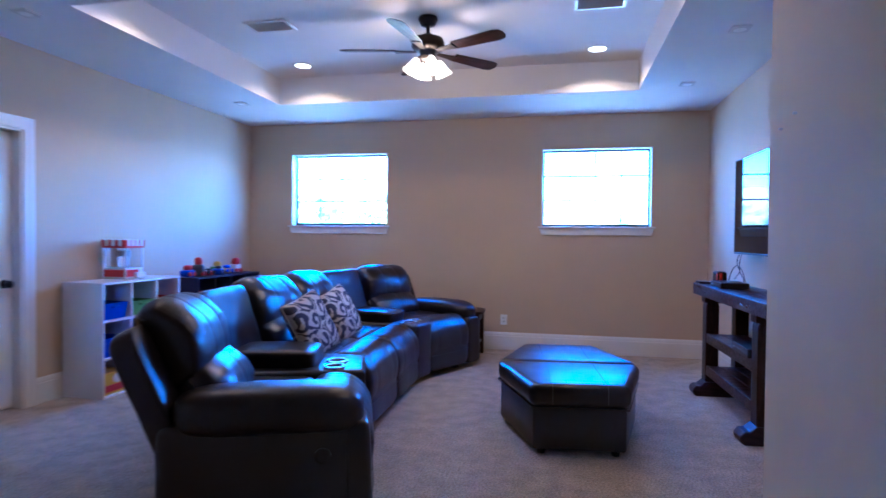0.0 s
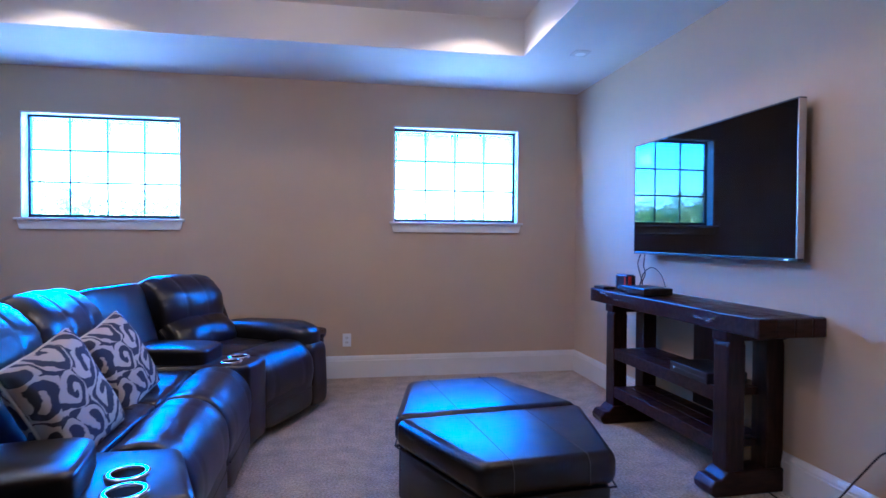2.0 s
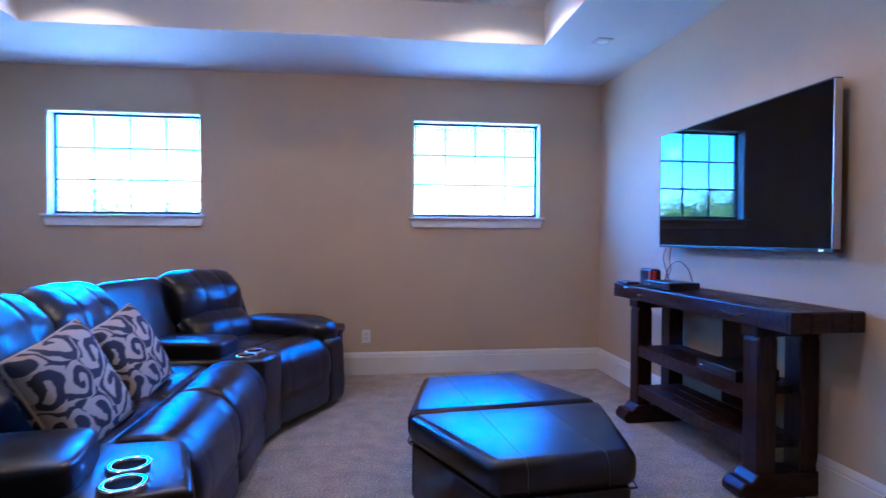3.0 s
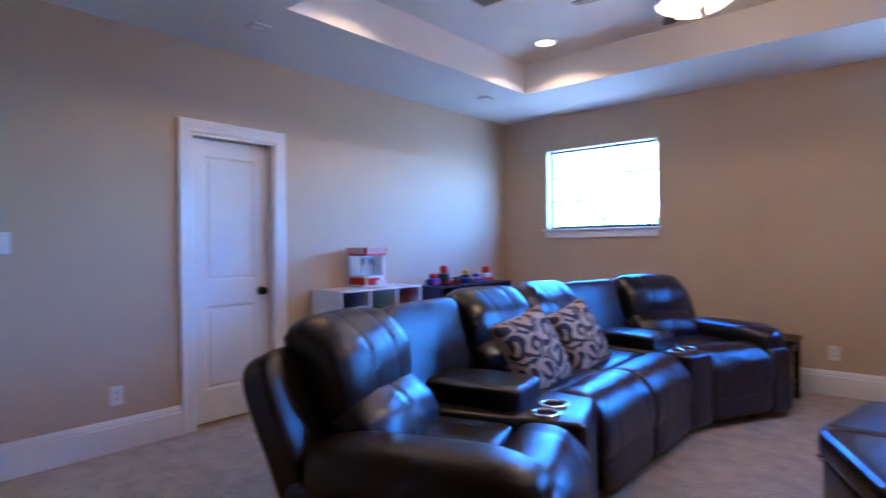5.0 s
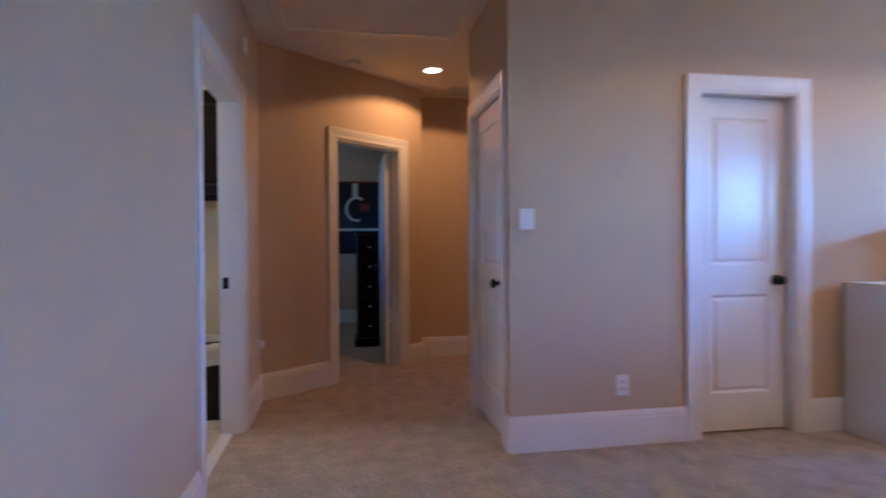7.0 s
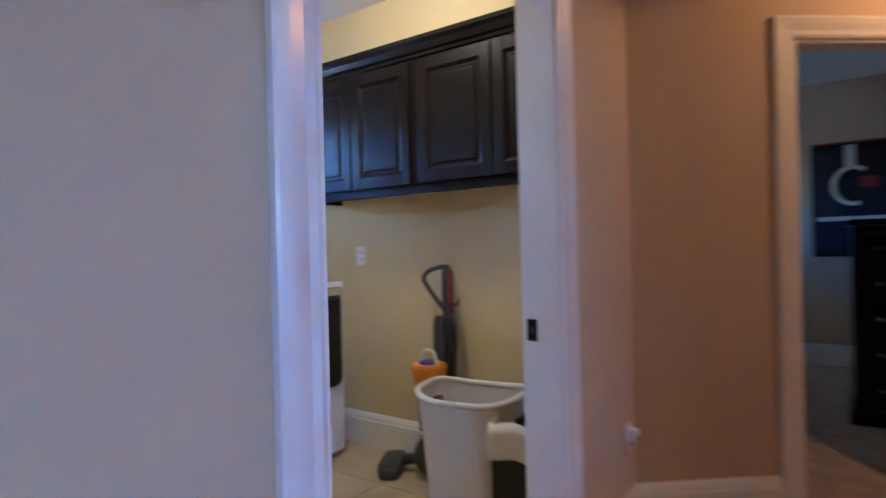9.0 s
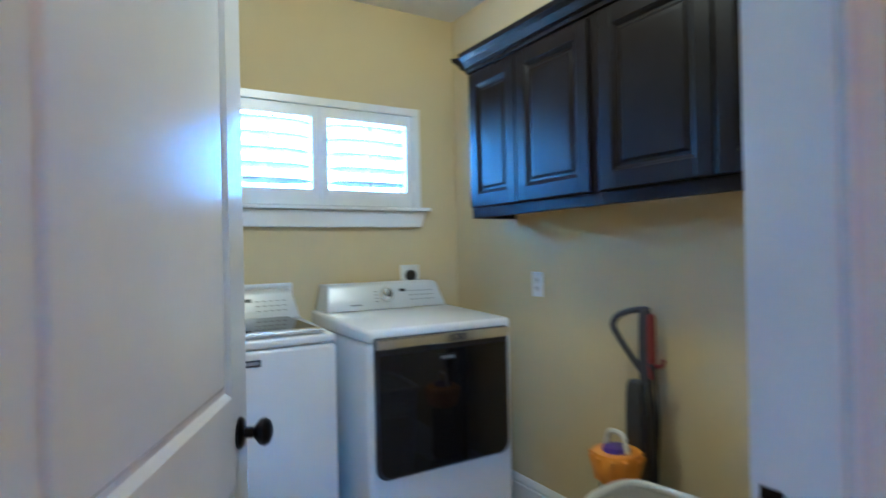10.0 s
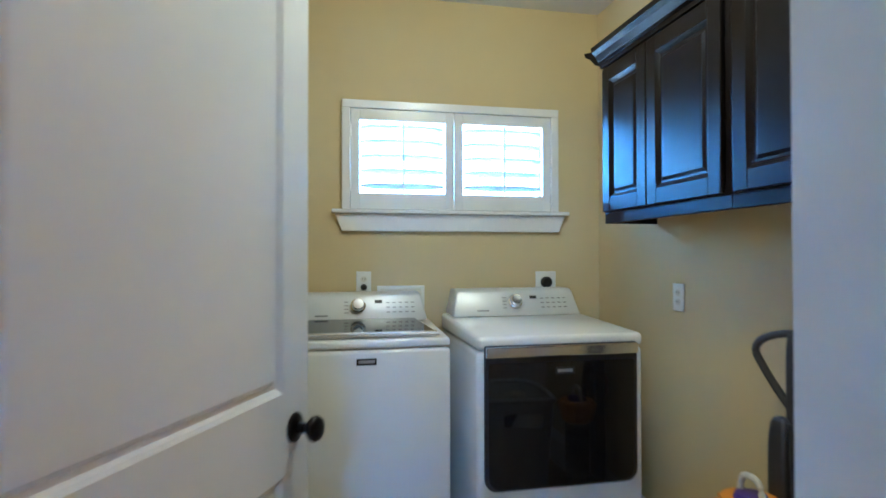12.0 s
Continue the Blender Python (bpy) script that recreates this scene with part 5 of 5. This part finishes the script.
def washer(m):
    """Origin on the floor under the middle of the front; faces +y."""
    ob = thing("washing_machine", m, "white top-loading washing machine with a smoked glass lid", "washing machine")
    w, d = 0.345, 0.57
    part("cabinet", box(-w, -d, 0.03, w, 0, 0.967, 0.018, 3), M_ENAMEL, ob, smooth=2)
    deck = prism([(-w + 0.002, -0.002), (-w + 0.002, -d), (w - 0.002, -d), (w - 0.002, -0.002)], 0.970, 1.005, 0.012, 3)
    for v in deck.verts:
        if v.co.z > 0.985:
            t = max(0.0, min(1.0, -v.co.y / 0.5))
            v.co.z += 0.032 * t
    part("deck", deck, M_ENAMEL, ob, smooth=2)
    tilt = math.degrees(math.atan2(0.032, 0.5))
    lid = pose(0, 0, 1.010, -tilt)
    part("lid_frame", moved(prism([(-0.305, -0.026), (-0.262, -0.404), (0.262, -0.404), (0.305, -0.026)], 0.0, 0.010, 0.004), lid), M_STEEL, ob, "silver lid frame")
    part("lid_glass", moved(prism([(-0.291, -0.070), (-0.254, -0.396), (0.254, -0.396), (0.291, -0.070)], 0.010, 0.013, 0.001), lid), M_GLASSDARK, ob, "smoked glass lid")
    part("lid_handle", moved(box(-0.297, -0.066, 0.010, 0.297, -0.034, 0.017, 0.004), lid), M_CHROME, ob, "chrome lid handle")
    appliance_console(ob, 0.64, 1.035, 1.165, -d - 0.02, -0.41, 1)
    badge(ob, pose(0.0, 0.0, 0.92))
    for x in (-0.28, 0.28):
        for y in (-0.06, -0.51):
            part("foot", lathe([(0, 0), (0.02, 0), (0.02, 0.03), (0, 0.03)], 12), M_BLACK, ob, at=pose(x, y, 0))
    return ob


def dryer(m):
    ob = thing("clothes_dryer", m, "white front-loading dryer with a black glass door", "dryer")
    w, d = 0.357, 0.70
    part("cabinet", box(-w, -d, 0.03, w, 0, 0.965, 0.02, 3), M_ENAMEL, ob, smooth=2)
    top = prism([(-w, 0.004), (-w, -d), (w, -d), (w, 0.004)], 0.969, 1.022, 0.018, 3)
    for v in top.verts:
        if v.co.z > 0.99:
            v.co.z += 0.03 * max(0.0, min(1.0, -v.co.y / 0.6))
    part("top", top, M_ENAMEL, ob, smooth=2)
    def door_outline(x, z, r=0.05):
        pts = []
        for cx, cz, a0 in ((x - r, -z + r, -90), (x - r, z - 0.012, 0), (-x + r, z - 0.012, 90), (-x + r, -z + r, 180)):
            rr = r if cz < 0 else 0.012
            cxx = cx if cz < 0 else math.copysign(x - rr, cx)
            for k in range(6):
                a = radians(a0 + 18 * k)
                pts.append((cxx + rr * math.cos(a), cz + rr * math.sin(a)))
        return pts
    door = part("door", moved(prism(door_outline(0.325, 0.285), -0.022, -0.002, 0.006), pose(0.005, 0, 0.705, 90)), M_BLACK, ob, "black dryer door", smooth=2)
    part("door_glass", moved(prism(door_outline(0.310, 0.245), -0.0245, -0.0225, 0.0008), pose(0.005, 0, 0.675, 90)), M_GLASSDARK, door, "dark glossy glass")
    part("door_handle", box(-0.318, 0.022, 0.943, 0.328, 0.034, 0.986, 0.005), M_CHROME, door, "chrome handle strip")
    badge(door, pose(0.0, 0.0245, 0.885))
    appliance_console(ob, 0.66, 1.045, 1.175, -d - 0.02, -0.525, 2)
    part("vent_mark", box(0.20, -0.50, 1.0490, 0.27, -0.49, 1.0505), M_GREY, ob)
    for x in (-0.28, 0.28):
        for y in (-0.06, -0.62):
            part("foot", lathe([(0, 0), (0.02, 0), (0.02, 0.03), (0, 0.03)], 12), M_BLACK, ob, at=pose(x, y, 0))
    return ob


washer(pose(-3.505, -0.268, 0))
dryer(pose(-4.28, -0.135, 0))


def wall_cabinet(y0, y1, doors, crown_end):
    """Upper cabinet on the right-hand laundry wall; faces +x."""
    ob = thing("wall_cabinet", pose(0, 0, 0), "espresso-painted upper cabinet with raised-panel doors", "cabinet", "laundry wall cabinets")
    xb, xf, z0, z1 = -4.823, -4.575, 1.485, 2.20
    part("body", box(xb, y0, z0 + 0.045, xf, y1, z1, 0.001), M_CAB, ob)
    part("light_rail", box(xf - 0.02, y0, z0, xf, y1, z0 + 0.045, 0.002), M_CAB, ob)
    if crown_end:
        part("light_rail", box(xb, y0, z0, xf - 0.02, y0 + 0.02, z0 + 0.045, 0.002), M_CAB, ob)
    part("underside", box(xb + 0.01, y0 + 0.025, z0 + 0.036, xf - 0.022, y1 - 0.002, z0 + 0.045), M_RAWWOOD, ob, "unpainted plywood underside")
    for a, b in doors:
        w, h = b - a, z1 - 0.03 - (z0 + 0.05)
        zc = (z0 + 0.05 + z1 - 0.03) / 2
        st = 0.062
        dm = pose(xf, (a + b) / 2, zc, 0, 0, 90)
        door = part("door", box(-w / 2 + 0.004, -0.006, -h / 2 + 0.004, w / 2 - 0.004, -0.001, h / 2 - 0.004), M_CAB, ob, at=dm)
        for nm, u0, v0, u1, v1 in (("stile", -w / 2, -h / 2, -w / 2 + st, h / 2), ("stile", w / 2 - st, -h / 2, w / 2, h / 2), ("rail", -w / 2 + st, -h / 2, w / 2 - st, -h / 2 + st), ("rail", -w / 2 + st, h / 2 - st, w / 2 - st, h / 2)):
            part(nm, box(u0, -0.021, v0, u1, -0.0062, v1, 0.003), M_CAB, door)
        part("raised_panel", moved(raised_panel(w - 2 * st, h - 2 * st, 0.012), pose(0, -0.019, 0)), M_CAB, door)
    return ob


wall_cabinet(-0.334, 0.478, ((-0.318, 0.028), (0.036, 0.455)), True)
wall_cabinet(0.480, 1.44, ((0.505, 0.945), (0.953, 1.40)), False)
CROWN = [(0.0, 0.0), (0.012, 0.0), (0.016, 0.015), (0.03, 0.022), (0.045, 0.05), (0.062, 0.066), (0.066, 0.085), (0.0, 0.085)]
run("crown_moulding", (-4.575, -0.334, 2.185), (-4.575, 1.44, 2.185), [(-o - 0.0005, z) for o, z in CROWN], M_CAB, "espresso crown moulding along the cabinets", "moulding", (0, 0)).scale = (1, 1, 1)
ob = run("crown_moulding", (-4.823, -0.334, 2.185), (-4.575, -0.334, 2.185), [(-o - 0.0005, z) for o, z in CROWN], M_CAB, "espresso crown moulding along the cabinets", "moulding", (0, -1))

outlet(pose(-4.824, -0.157, 1.163, 0, 0, 90), w=0.075)
outlet(pose(-3.533, -0.884, 1.205, 0, 0, 180), "white washer outlet with a black plug", plug=True)
ob = thing("dryer_outlet", pose(-4.51, -0.884, 1.20, 0, 0, 180), "square white dryer outlet with a large black plug", "outlet")
part("plate", box(-0.058, -0.006, -0.058, 0.058, 0, 0.058, 0.0025), M_PLATE, ob)
part("plug", lathe([(0, 0), (0.030, 0), (0.030, 0.02), (0.022, 0.03), (0, 0.03)], 20), M_BLACK, ob, "black round plug", smooth=2, at=pose(0, -0.006, 0, 90))
ob = thing("washer_valve_box", pose(-3.723, -0.884, 1.10, 0, 0, 180), "white recessed water valve box behind the washing machine", "valve box")
part("flange", box(-0.122, -0.008, -0.09, 0.122, 0, 0.09, 0.003), M_PLATE, ob)
part("recess", box(-0.105, -0.0095, -0.075, 0.105, -0.0082, 0.075), M_OFFWHITE, ob)
for x in (-0.05, 0.05):
    part("valve", lathe([(0, 0), (0.016, 0), (0.016, 0.02), (0.007, 0.03), (0, 0.03)], 14), M_STEEL, ob, "metal water valve", smooth=2, at=pose(x, -0.0095, 0.0, 90))
ob = thing("door_bumper", pose(-3.121, -0.46, 1.275, 0, -90), "round metal disc on the laundry wall", "wall bumper")
part("disc", lathe([(0, 0), (0.035, 0), (0.033, 0.006), (0.02, 0.010), (0, 0.011)], 24), M_STEEL, ob, smooth=2)


def vacuum(m):
    """Upright vacuum leaning by the wall: origin on the floor, head towards -y."""
    ob = thing("vacuum_cleaner", m, "grey upright vacuum with an orange cyclone and dark red handle", "vacuum cleaner")
    part("cleaner_head", moved(cushion(0.30, 0.13, 0.07, 4, 0, 0.003, n=10), pose(0.06, -0.24, 0.04, 0, 0, 30)), M_GREY, ob, smooth=True)
    part("neck", tube([(0.03, -0.19, 0.06), (0.0, -0.1, 0.08), (0, -0.02, 0.12)], 0.03, 10), M_GREY, ob, smooth=2)
    part("ball", lathe([(0, -0.11)] + [(0.11 * math.sin(a), -0.11 * math.cos(a)) for a in [math.pi * i / 12 for i in range(1, 12)]] + [(0, 0.11)], 20), M_GREY, ob, smooth=True, at=pose(0, 0, 0.115))
    bin_ = part("dust_bin", lathe([(0, 0.22), (0.058, 0.22), (0.062, 0.24), (0.062, 0.47), (0.055, 0.50), (0, 0.50)], 24), M_CLEAR, ob, "clear dust bin", smooth=2, at=pose(0.03, 0, 0))
    for i in range(6):
        part("filter_ring", lathe([(0, 0.25 + 0.035 * i), (0.045, 0.25 + 0.035 * i), (0.045, 0.27 + 0.035 * i), (0, 0.27 + 0.035 * i)], 16), M_GREY, bin_)
    cyc = part("cyclone", lathe([(0, 0.49), (0.062, 0.49), (0.085, 0.53), (0.092, 0.58), (0.085, 0.60), (0, 0.60)], 24), M_ORANGE, ob, "orange cyclone pack", smooth=2, at=pose(0.03, 0, 0))
    for i in range(12):
        a = i * math.pi / 6
        part("fin", tube([(0.07 * math.cos(a), 0.07 * math.sin(a), 0.50), (0.092 * math.cos(a), 0.092 * math.sin(a), 0.59)], 0.009, 6), M_ORANGE, cyc)
    part("filter_cap", lathe([(0, 0.60), (0.05, 0.60), (0.045, 0.615), (0, 0.62)], 20), M_PURPLE, ob, "purple filter cap", smooth=2, at=pose(0.03, 0, 0))
    part("carry_handle", tube(curve_pts([(0.03, -0.05, 0.60), (0.03, -0.03, 0.66), (0.03, 0.03, 0.66), (0.03, 0.05, 0.60)], 12), 0.010, 8), M_OFFWHITE, ob)
    part("spine", moved(cushion(0.06, 0.075, 0.72, 6, 0, 0.002, n=8), pose(-0.085, 0, 0.48)), M_GREY, ob, smooth=True)
    part("wand", moved(cushion(0.034, 0.042, 0.60, 7, 0, 0.001, n=10), pose(-0.106, 0.026, 0.80)), M_GREY, ob, smooth=True)
    part("hose", tube(curve_pts([(-0.05, 0.07, 0.25), (-0.06, 0.085, 0.5), (-0.06, 0.08, 0.72), (-0.08, 0.05, 0.83)], 30), 0.020, 10), M_BLACK, ob, "black ribbed hose", smooth=True)
    part("wand_clip", box(-0.13, -0.035, 0.62, -0.06, 0.035, 0.72, 0.01), M_DARKRED, ob, "dark red clip")
    h = part("handle", tube(curve_pts([(-0.105, 0.02, 0.86), (-0.09, -0.035, 0.93), (-0.08, -0.085, 1.0), (-0.078, -0.102, 1.035), (-0.085, -0.085, 1.068), (-0.098, -0.04, 1.09), (-0.11, 0.02, 1.10), (-0.110, 0.037, 1.085), (-0.108, 0.035, 0.98)], 36), 0.0125, 10), M_GREY, ob, "grey loop handle", smooth=True)
    part("handle_grip", moved(cushion(0.036, 0.016, 0.24, 6, 0, 0.001, n=8), pose(-0.108, 0.052, 0.965)), M_DARKRED, h, "dark red grip", smooth=True)
    for k in range(4):
        part("power_cord", tube(curve_pts([(-0.10 + 0.006 * k, 0.062, 0.905), (-0.092 + 0.008 * k, 0.080 + 0.005 * k, 0.86), (-0.09 + 0.006 * k, 0.088 + 0.006 * k, 0.70), (-0.095, 0.075, 0.60 - 0.02 * k)], 20), 0.0045, 6), M_BLACK, ob, smooth=True)
    part("cord_hook", tube(curve_pts([(-0.108, 0.055, 0.895), (-0.106, 0.075, 0.895), (-0.104, 0.098, 0.905), (-0.104, 0.106, 0.925)], 10), 0.008, 8), M_DARKRED, ob, "dark red cord hook", smooth=True)
    return ob


vacuum(pose(-4.645, 0.50, 0))


def laundry_basket(m):
    """Tall oval hamper with a dipped rim and cut-out handles."""
    ob = thing("laundry_basket", m, "tall white plastic laundry hamper with handle cut-outs", "laundry basket")
    bm = bmesh.new()
    n, rows = 48, 16

    def ring(f, z, inner):
        out = []
        for i in range(n):
            a = 2 * math.pi * i / n
            k = 0.80 + 0.20 * f
            k *= 1 - inner
            x, y = 0.20 * k * math.copysign(abs(math.cos(a)) ** 0.62, math.cos(a)), 0.245 * k * math.copysign(abs(math.sin(a)) ** 0.62, math.sin(a))
            top = z + (0.035 * math.cos(2 * a + math.pi) * max(0, f - 0.6) / 0.4 * 0.42)
            out.append(bm.verts.new((x, y, top)))
        return out

    outer = [ring(j / rows, 0.55 * j / rows, 0) for j in range(rows + 1)]
    inner = [ring(j / rows, max(0.008, 0.55 * j / rows), 0.035) for j in range(rows + 1)]

    def hole(i, j):
        a = 2 * math.pi * (i + 0.5) / n
        return 12 <= j <= 13 and abs(math.sin(a)) > 0.93

    for s in (outer, inner):
        for j in range(rows):
            for i in range(n):
                if not hole(i, j):
                    bm.faces.new((s[j][i], s[j][(i + 1) % n], s[j + 1][(i + 1) % n], s[j + 1][i]))
    for j in range(rows):
        for i in range(n):
            if hole(i, j):
                k = (i + 1) % n
                for p, q in (((j, i), (j, k)), ((j, k), (j + 1, k)), ((j + 1, k), (j + 1, i)), ((j + 1, i), (j, i))):
                    nb = {((j, i), (j, k)): (i, j - 1), ((j, k), (j + 1, k)): (k, j), ((j + 1, k), (j + 1, i)): (i, j + 1), ((j + 1, i), (j, i)): ((i - 1) % n, j)}[(p, q)]
                    if not hole(*nb):
                        bm.faces.new((outer[p[0]][p[1]], outer[q[0]][q[1]], inner[q[0]][q[1]], inner[p[0]][p[1]]))
    for i in range(n):
        bm.faces.new((outer[-1][i], outer[-1][(i + 1) % n], inner[-1][(i + 1) % n], inner[-1][i]))
    bm.faces.new(outer[0][::-1])
    bm.faces.new(inner[0])
    bmesh.ops.recalc_face_normals(bm, faces=bm.faces)
    rim = [v.co.copy() for v in outer[-1]]
    part("tub", bm, M_OFFWHITE, ob, smooth=2)
    part("rim", tube([*rim, rim[0]], 0.015, 8), M_OFFWHITE, ob, smooth=True)
    part("grip_pad", moved(cushion(0.014, 0.11, 0.022, 3, 0, 0, n=4), pose(0.150, -0.135, 0.50, 0, 0, -40)), M_BLACK, ob, "black grip pad", smooth=True)
    return ob


laundry_basket(pose(-4.42, 0.905, 0, 0, 0, 8))


def canvas_hamper(m):
    ob = thing("canvas_hamper", m, "dark fabric hamper with a folded cream liner, half full", "laundry hamper")
    o = [(-0.19, -0.17), (0.19, -0.17), (0.19, 0.17), (-0.19, 0.17)]
    bm = bmesh.new()
    for a, b in zip(o, o[1:] + o[:1]):
        x0, x1, y0, y1 = min(a[0], b[0]), max(a[0], b[0]), min(a[1], b[1]), max(a[1], b[1])
        add_box(bm, x0 - 0.006, y0 - 0.006, 0.0, x1 + 0.006, y1 + 0.006, 0.46)
    add_box(bm, -0.19, -0.17, 0.0, 0.19, 0.17, 0.015)
    part("body", bm, M_DARKCLOTH, ob)
    bm = bmesh.new()
    n = 60
    def rect(t, k):
        a = 2 * math.pi * t
        c, s = math.cos(a), math.sin(a)
        r = 1 / max(abs(c) / 0.20, abs(s) / 0.18)
        return c * r * k, s * r * k
    prof = [(1.03, 0.36), (1.05, 0.40), (1.045, 0.46), (1.02, 0.505), (0.98, 0.50), (0.965, 0.40), (0.96, 0.30)]
    rings = []
    for k, z in prof:
        rings.append([bm.verts.new((*rect(i / n, k + 0.006 * math.sin(i * 1.9)), z + 0.010 * math.sin(i * 0.8))) for i in range(n)])
    for a, b in zip(rings, rings[1:]):
        for i in range(n):
            bm.faces.new((a[i], a[(i + 1) % n], b[(i + 1) % n], b[i]))
    bmesh.ops.recalc_face_normals(bm, faces=bm.faces)
    part("liner", bm, M_CANVAS, ob, "cream canvas liner folded over the rim", smooth=True)
    part("laundry_pile", moved(cushion(0.36, 0.32, 0.16, 3, 0.3, 0.03, n=14, seed=4, freq=9), pose(0, 0, 0.37)), M_DARKCLOTH, ob, "dark crumpled clothes", smooth=True)
    return ob


canvas_hamper(pose(-4.40, 1.29, 0))


def flush_light(m):
    ob = thing("ceiling_light", m, "round frosted flush ceiling light in the laundry", "ceiling light")
    part("base", lathe([(0, -0.001), (0.15, -0.001), (0.15, -0.02), (0, -0.02)], 32), M_BRONZE, ob, smooth=2)
    part("bowl", lathe([(0.145, -0.02), (0.135, -0.05), (0.09, -0.075), (0, -0.085)], 32), M_CAN, ob, "lit frosted bowl", smooth=True)
    return ob


flush_light(pose(-4.0, 0.55, H))

# ---------------------------------------------------------------- outside
# never in view; its pale colour acts as a reflector for the rooms
tag_struct(part("ground", box(-400, -400, -3.3, 400, 400, -3.2), M_BOUNCE_GROUND), "unseen pale ground, lightened to bounce daylight indoors", "ground")


def tree(m, h, crown, seed):
    ob = thing("tree", m, "leafy green tree in full sun", "tree", "trees outside")
    rng = random.Random(seed)
    part("trunk", tube([(0, 0, 0), (0.1, 0, h * 0.3), (0.0, 0.1, h * 0.6), (0.1, 0, h * 0.85)], [0.22, 0.17, 0.11, 0.05], 10), M_BARK, ob, smooth=True)
    for i in range(5):
        a = rng.uniform(0, 6.28)
        z = h * rng.uniform(0.35, 0.6)
        part("limb", tube([(0, 0, z), (0.6 * crown * math.cos(a) * 0.5, 0.6 * crown * math.sin(a) * 0.5, z + 0.15 * h), (0.6 * crown * math.cos(a), 0.6 * crown * math.sin(a), z + 0.25 * h)], [0.09, 0.06, 0.03], 8), M_BARK, ob, smooth=True)
    verts, faces = [], []
    for c in range(60):
        d = Vector((rng.gauss(0, 1), rng.gauss(0, 1), rng.gauss(0, 0.8)))
        d = d.normalized() * crown * rng.uniform(0.35, 1.0)
        centre = Vector((d.x, d.y, h * 0.68 + d.z * 0.85))
        for k in range(60):
            p = centre + Vector((rng.gauss(0, 1), rng.gauss(0, 1), rng.gauss(0, 1))) * crown * 0.14
            u = Vector((rng.gauss(0, 1), rng.gauss(0, 1), rng.gauss(0, 1))).normalized() * 0.13
            w = u.cross(Vector((rng.gauss(0, 1), rng.gauss(0, 1), rng.gauss(0, 1)))).normalized() * 0.07
            n = len(verts)
            verts += [p - u, p + w, p + u, p - w]
            faces.append((n, n + 1, n + 2, n + 3))
    me = bpy.data.meshes.new("crown")
    me.from_pydata([tuple(v) for v in verts], [], faces)
    me.materials.append(M_LEAF)
    cr = new("crown", me)
    cr.parent = ob
    tagged(cr, kind="stuff")
    return ob


for i, (x, y, h, c) in enumerate(((7.5, 24, 8.0, 2.9), (12, 28, 8.6, 3.2), (3.5, 30, 7.6, 2.8), (-3, 27, 8.0, 3.0), (17.5, 34, 9.0, 3.4), (9.5, 36, 9.5, 3.6), (-8, 30, 8.2, 3.0), (-8.5, 23, 8.6, 2.7), (-12.5, 27, 9.2, 3.1), (-17, 31, 9.6, 3.3), (-5, 20, 7.4, 2.3), (-22, 36, 10.0, 3.6))):
    tree(pose(x, y, -3.2), h * 0.72, c * 0.92, i)


def far_house(m):
    ob = thing("neighbour_house", m, "pale house with a grey shingle roof beyond the trees", "house")
    part("wall", box(-5, -4, 0, 5, 4, 5.0), M_SIDING, ob)
    part("roof", moved(prism([(-4.6, 0), (4.6, 0), (0, 2.4)], -5.4, 5.4), pose(0, 0, 5.0, 90, 0, 90)), M_ROOF, ob)
    for x in (-3, 0, 3):
        wdw = part("window", box(x - 0.5, -4.03, 2.8, x + 0.5, -4.0, 4.2), M_FRAME, ob)
        part("sill", box(x - 0.6, -4.1, 2.7, x + 0.6, -4.0, 2.8), M_TRIM, wdw)
    return ob


far_house(pose(-5.5, 36, -3.2, 0, 0, 10))

# ---------------------------------------------------------------- the lamps that burn
WARM = (1.0, 0.56, 0.26)
for x, y in ((-1.885, 6.62), (0.902, 6.62), (-1.885, 4.80), (0.902, 4.80)):
    can_light(x, y, TRAY)
    lamp("downlight", "SPOT", (x, y, TRAY - 0.03), 0.34, WARM, 0.06).data.spot_size = radians(140)
can_light(-5.14, 2.95, H)
lamp("downlight", "SPOT", (-5.14, 2.95, H - 0.03), 0.48, (1.0, 0.46, 0.16), 0.06).data.spot_size = radians(150)
lamp("fan_lamp", "POINT", (-0.40, 5.66, 2.48), 0.46, WARM, 0.08)
lamp("laundry_lamp", "POINT", (-4.0, 0.55, H - 0.14), 0.345, (1.0, 0.80, 0.52), 0.12)
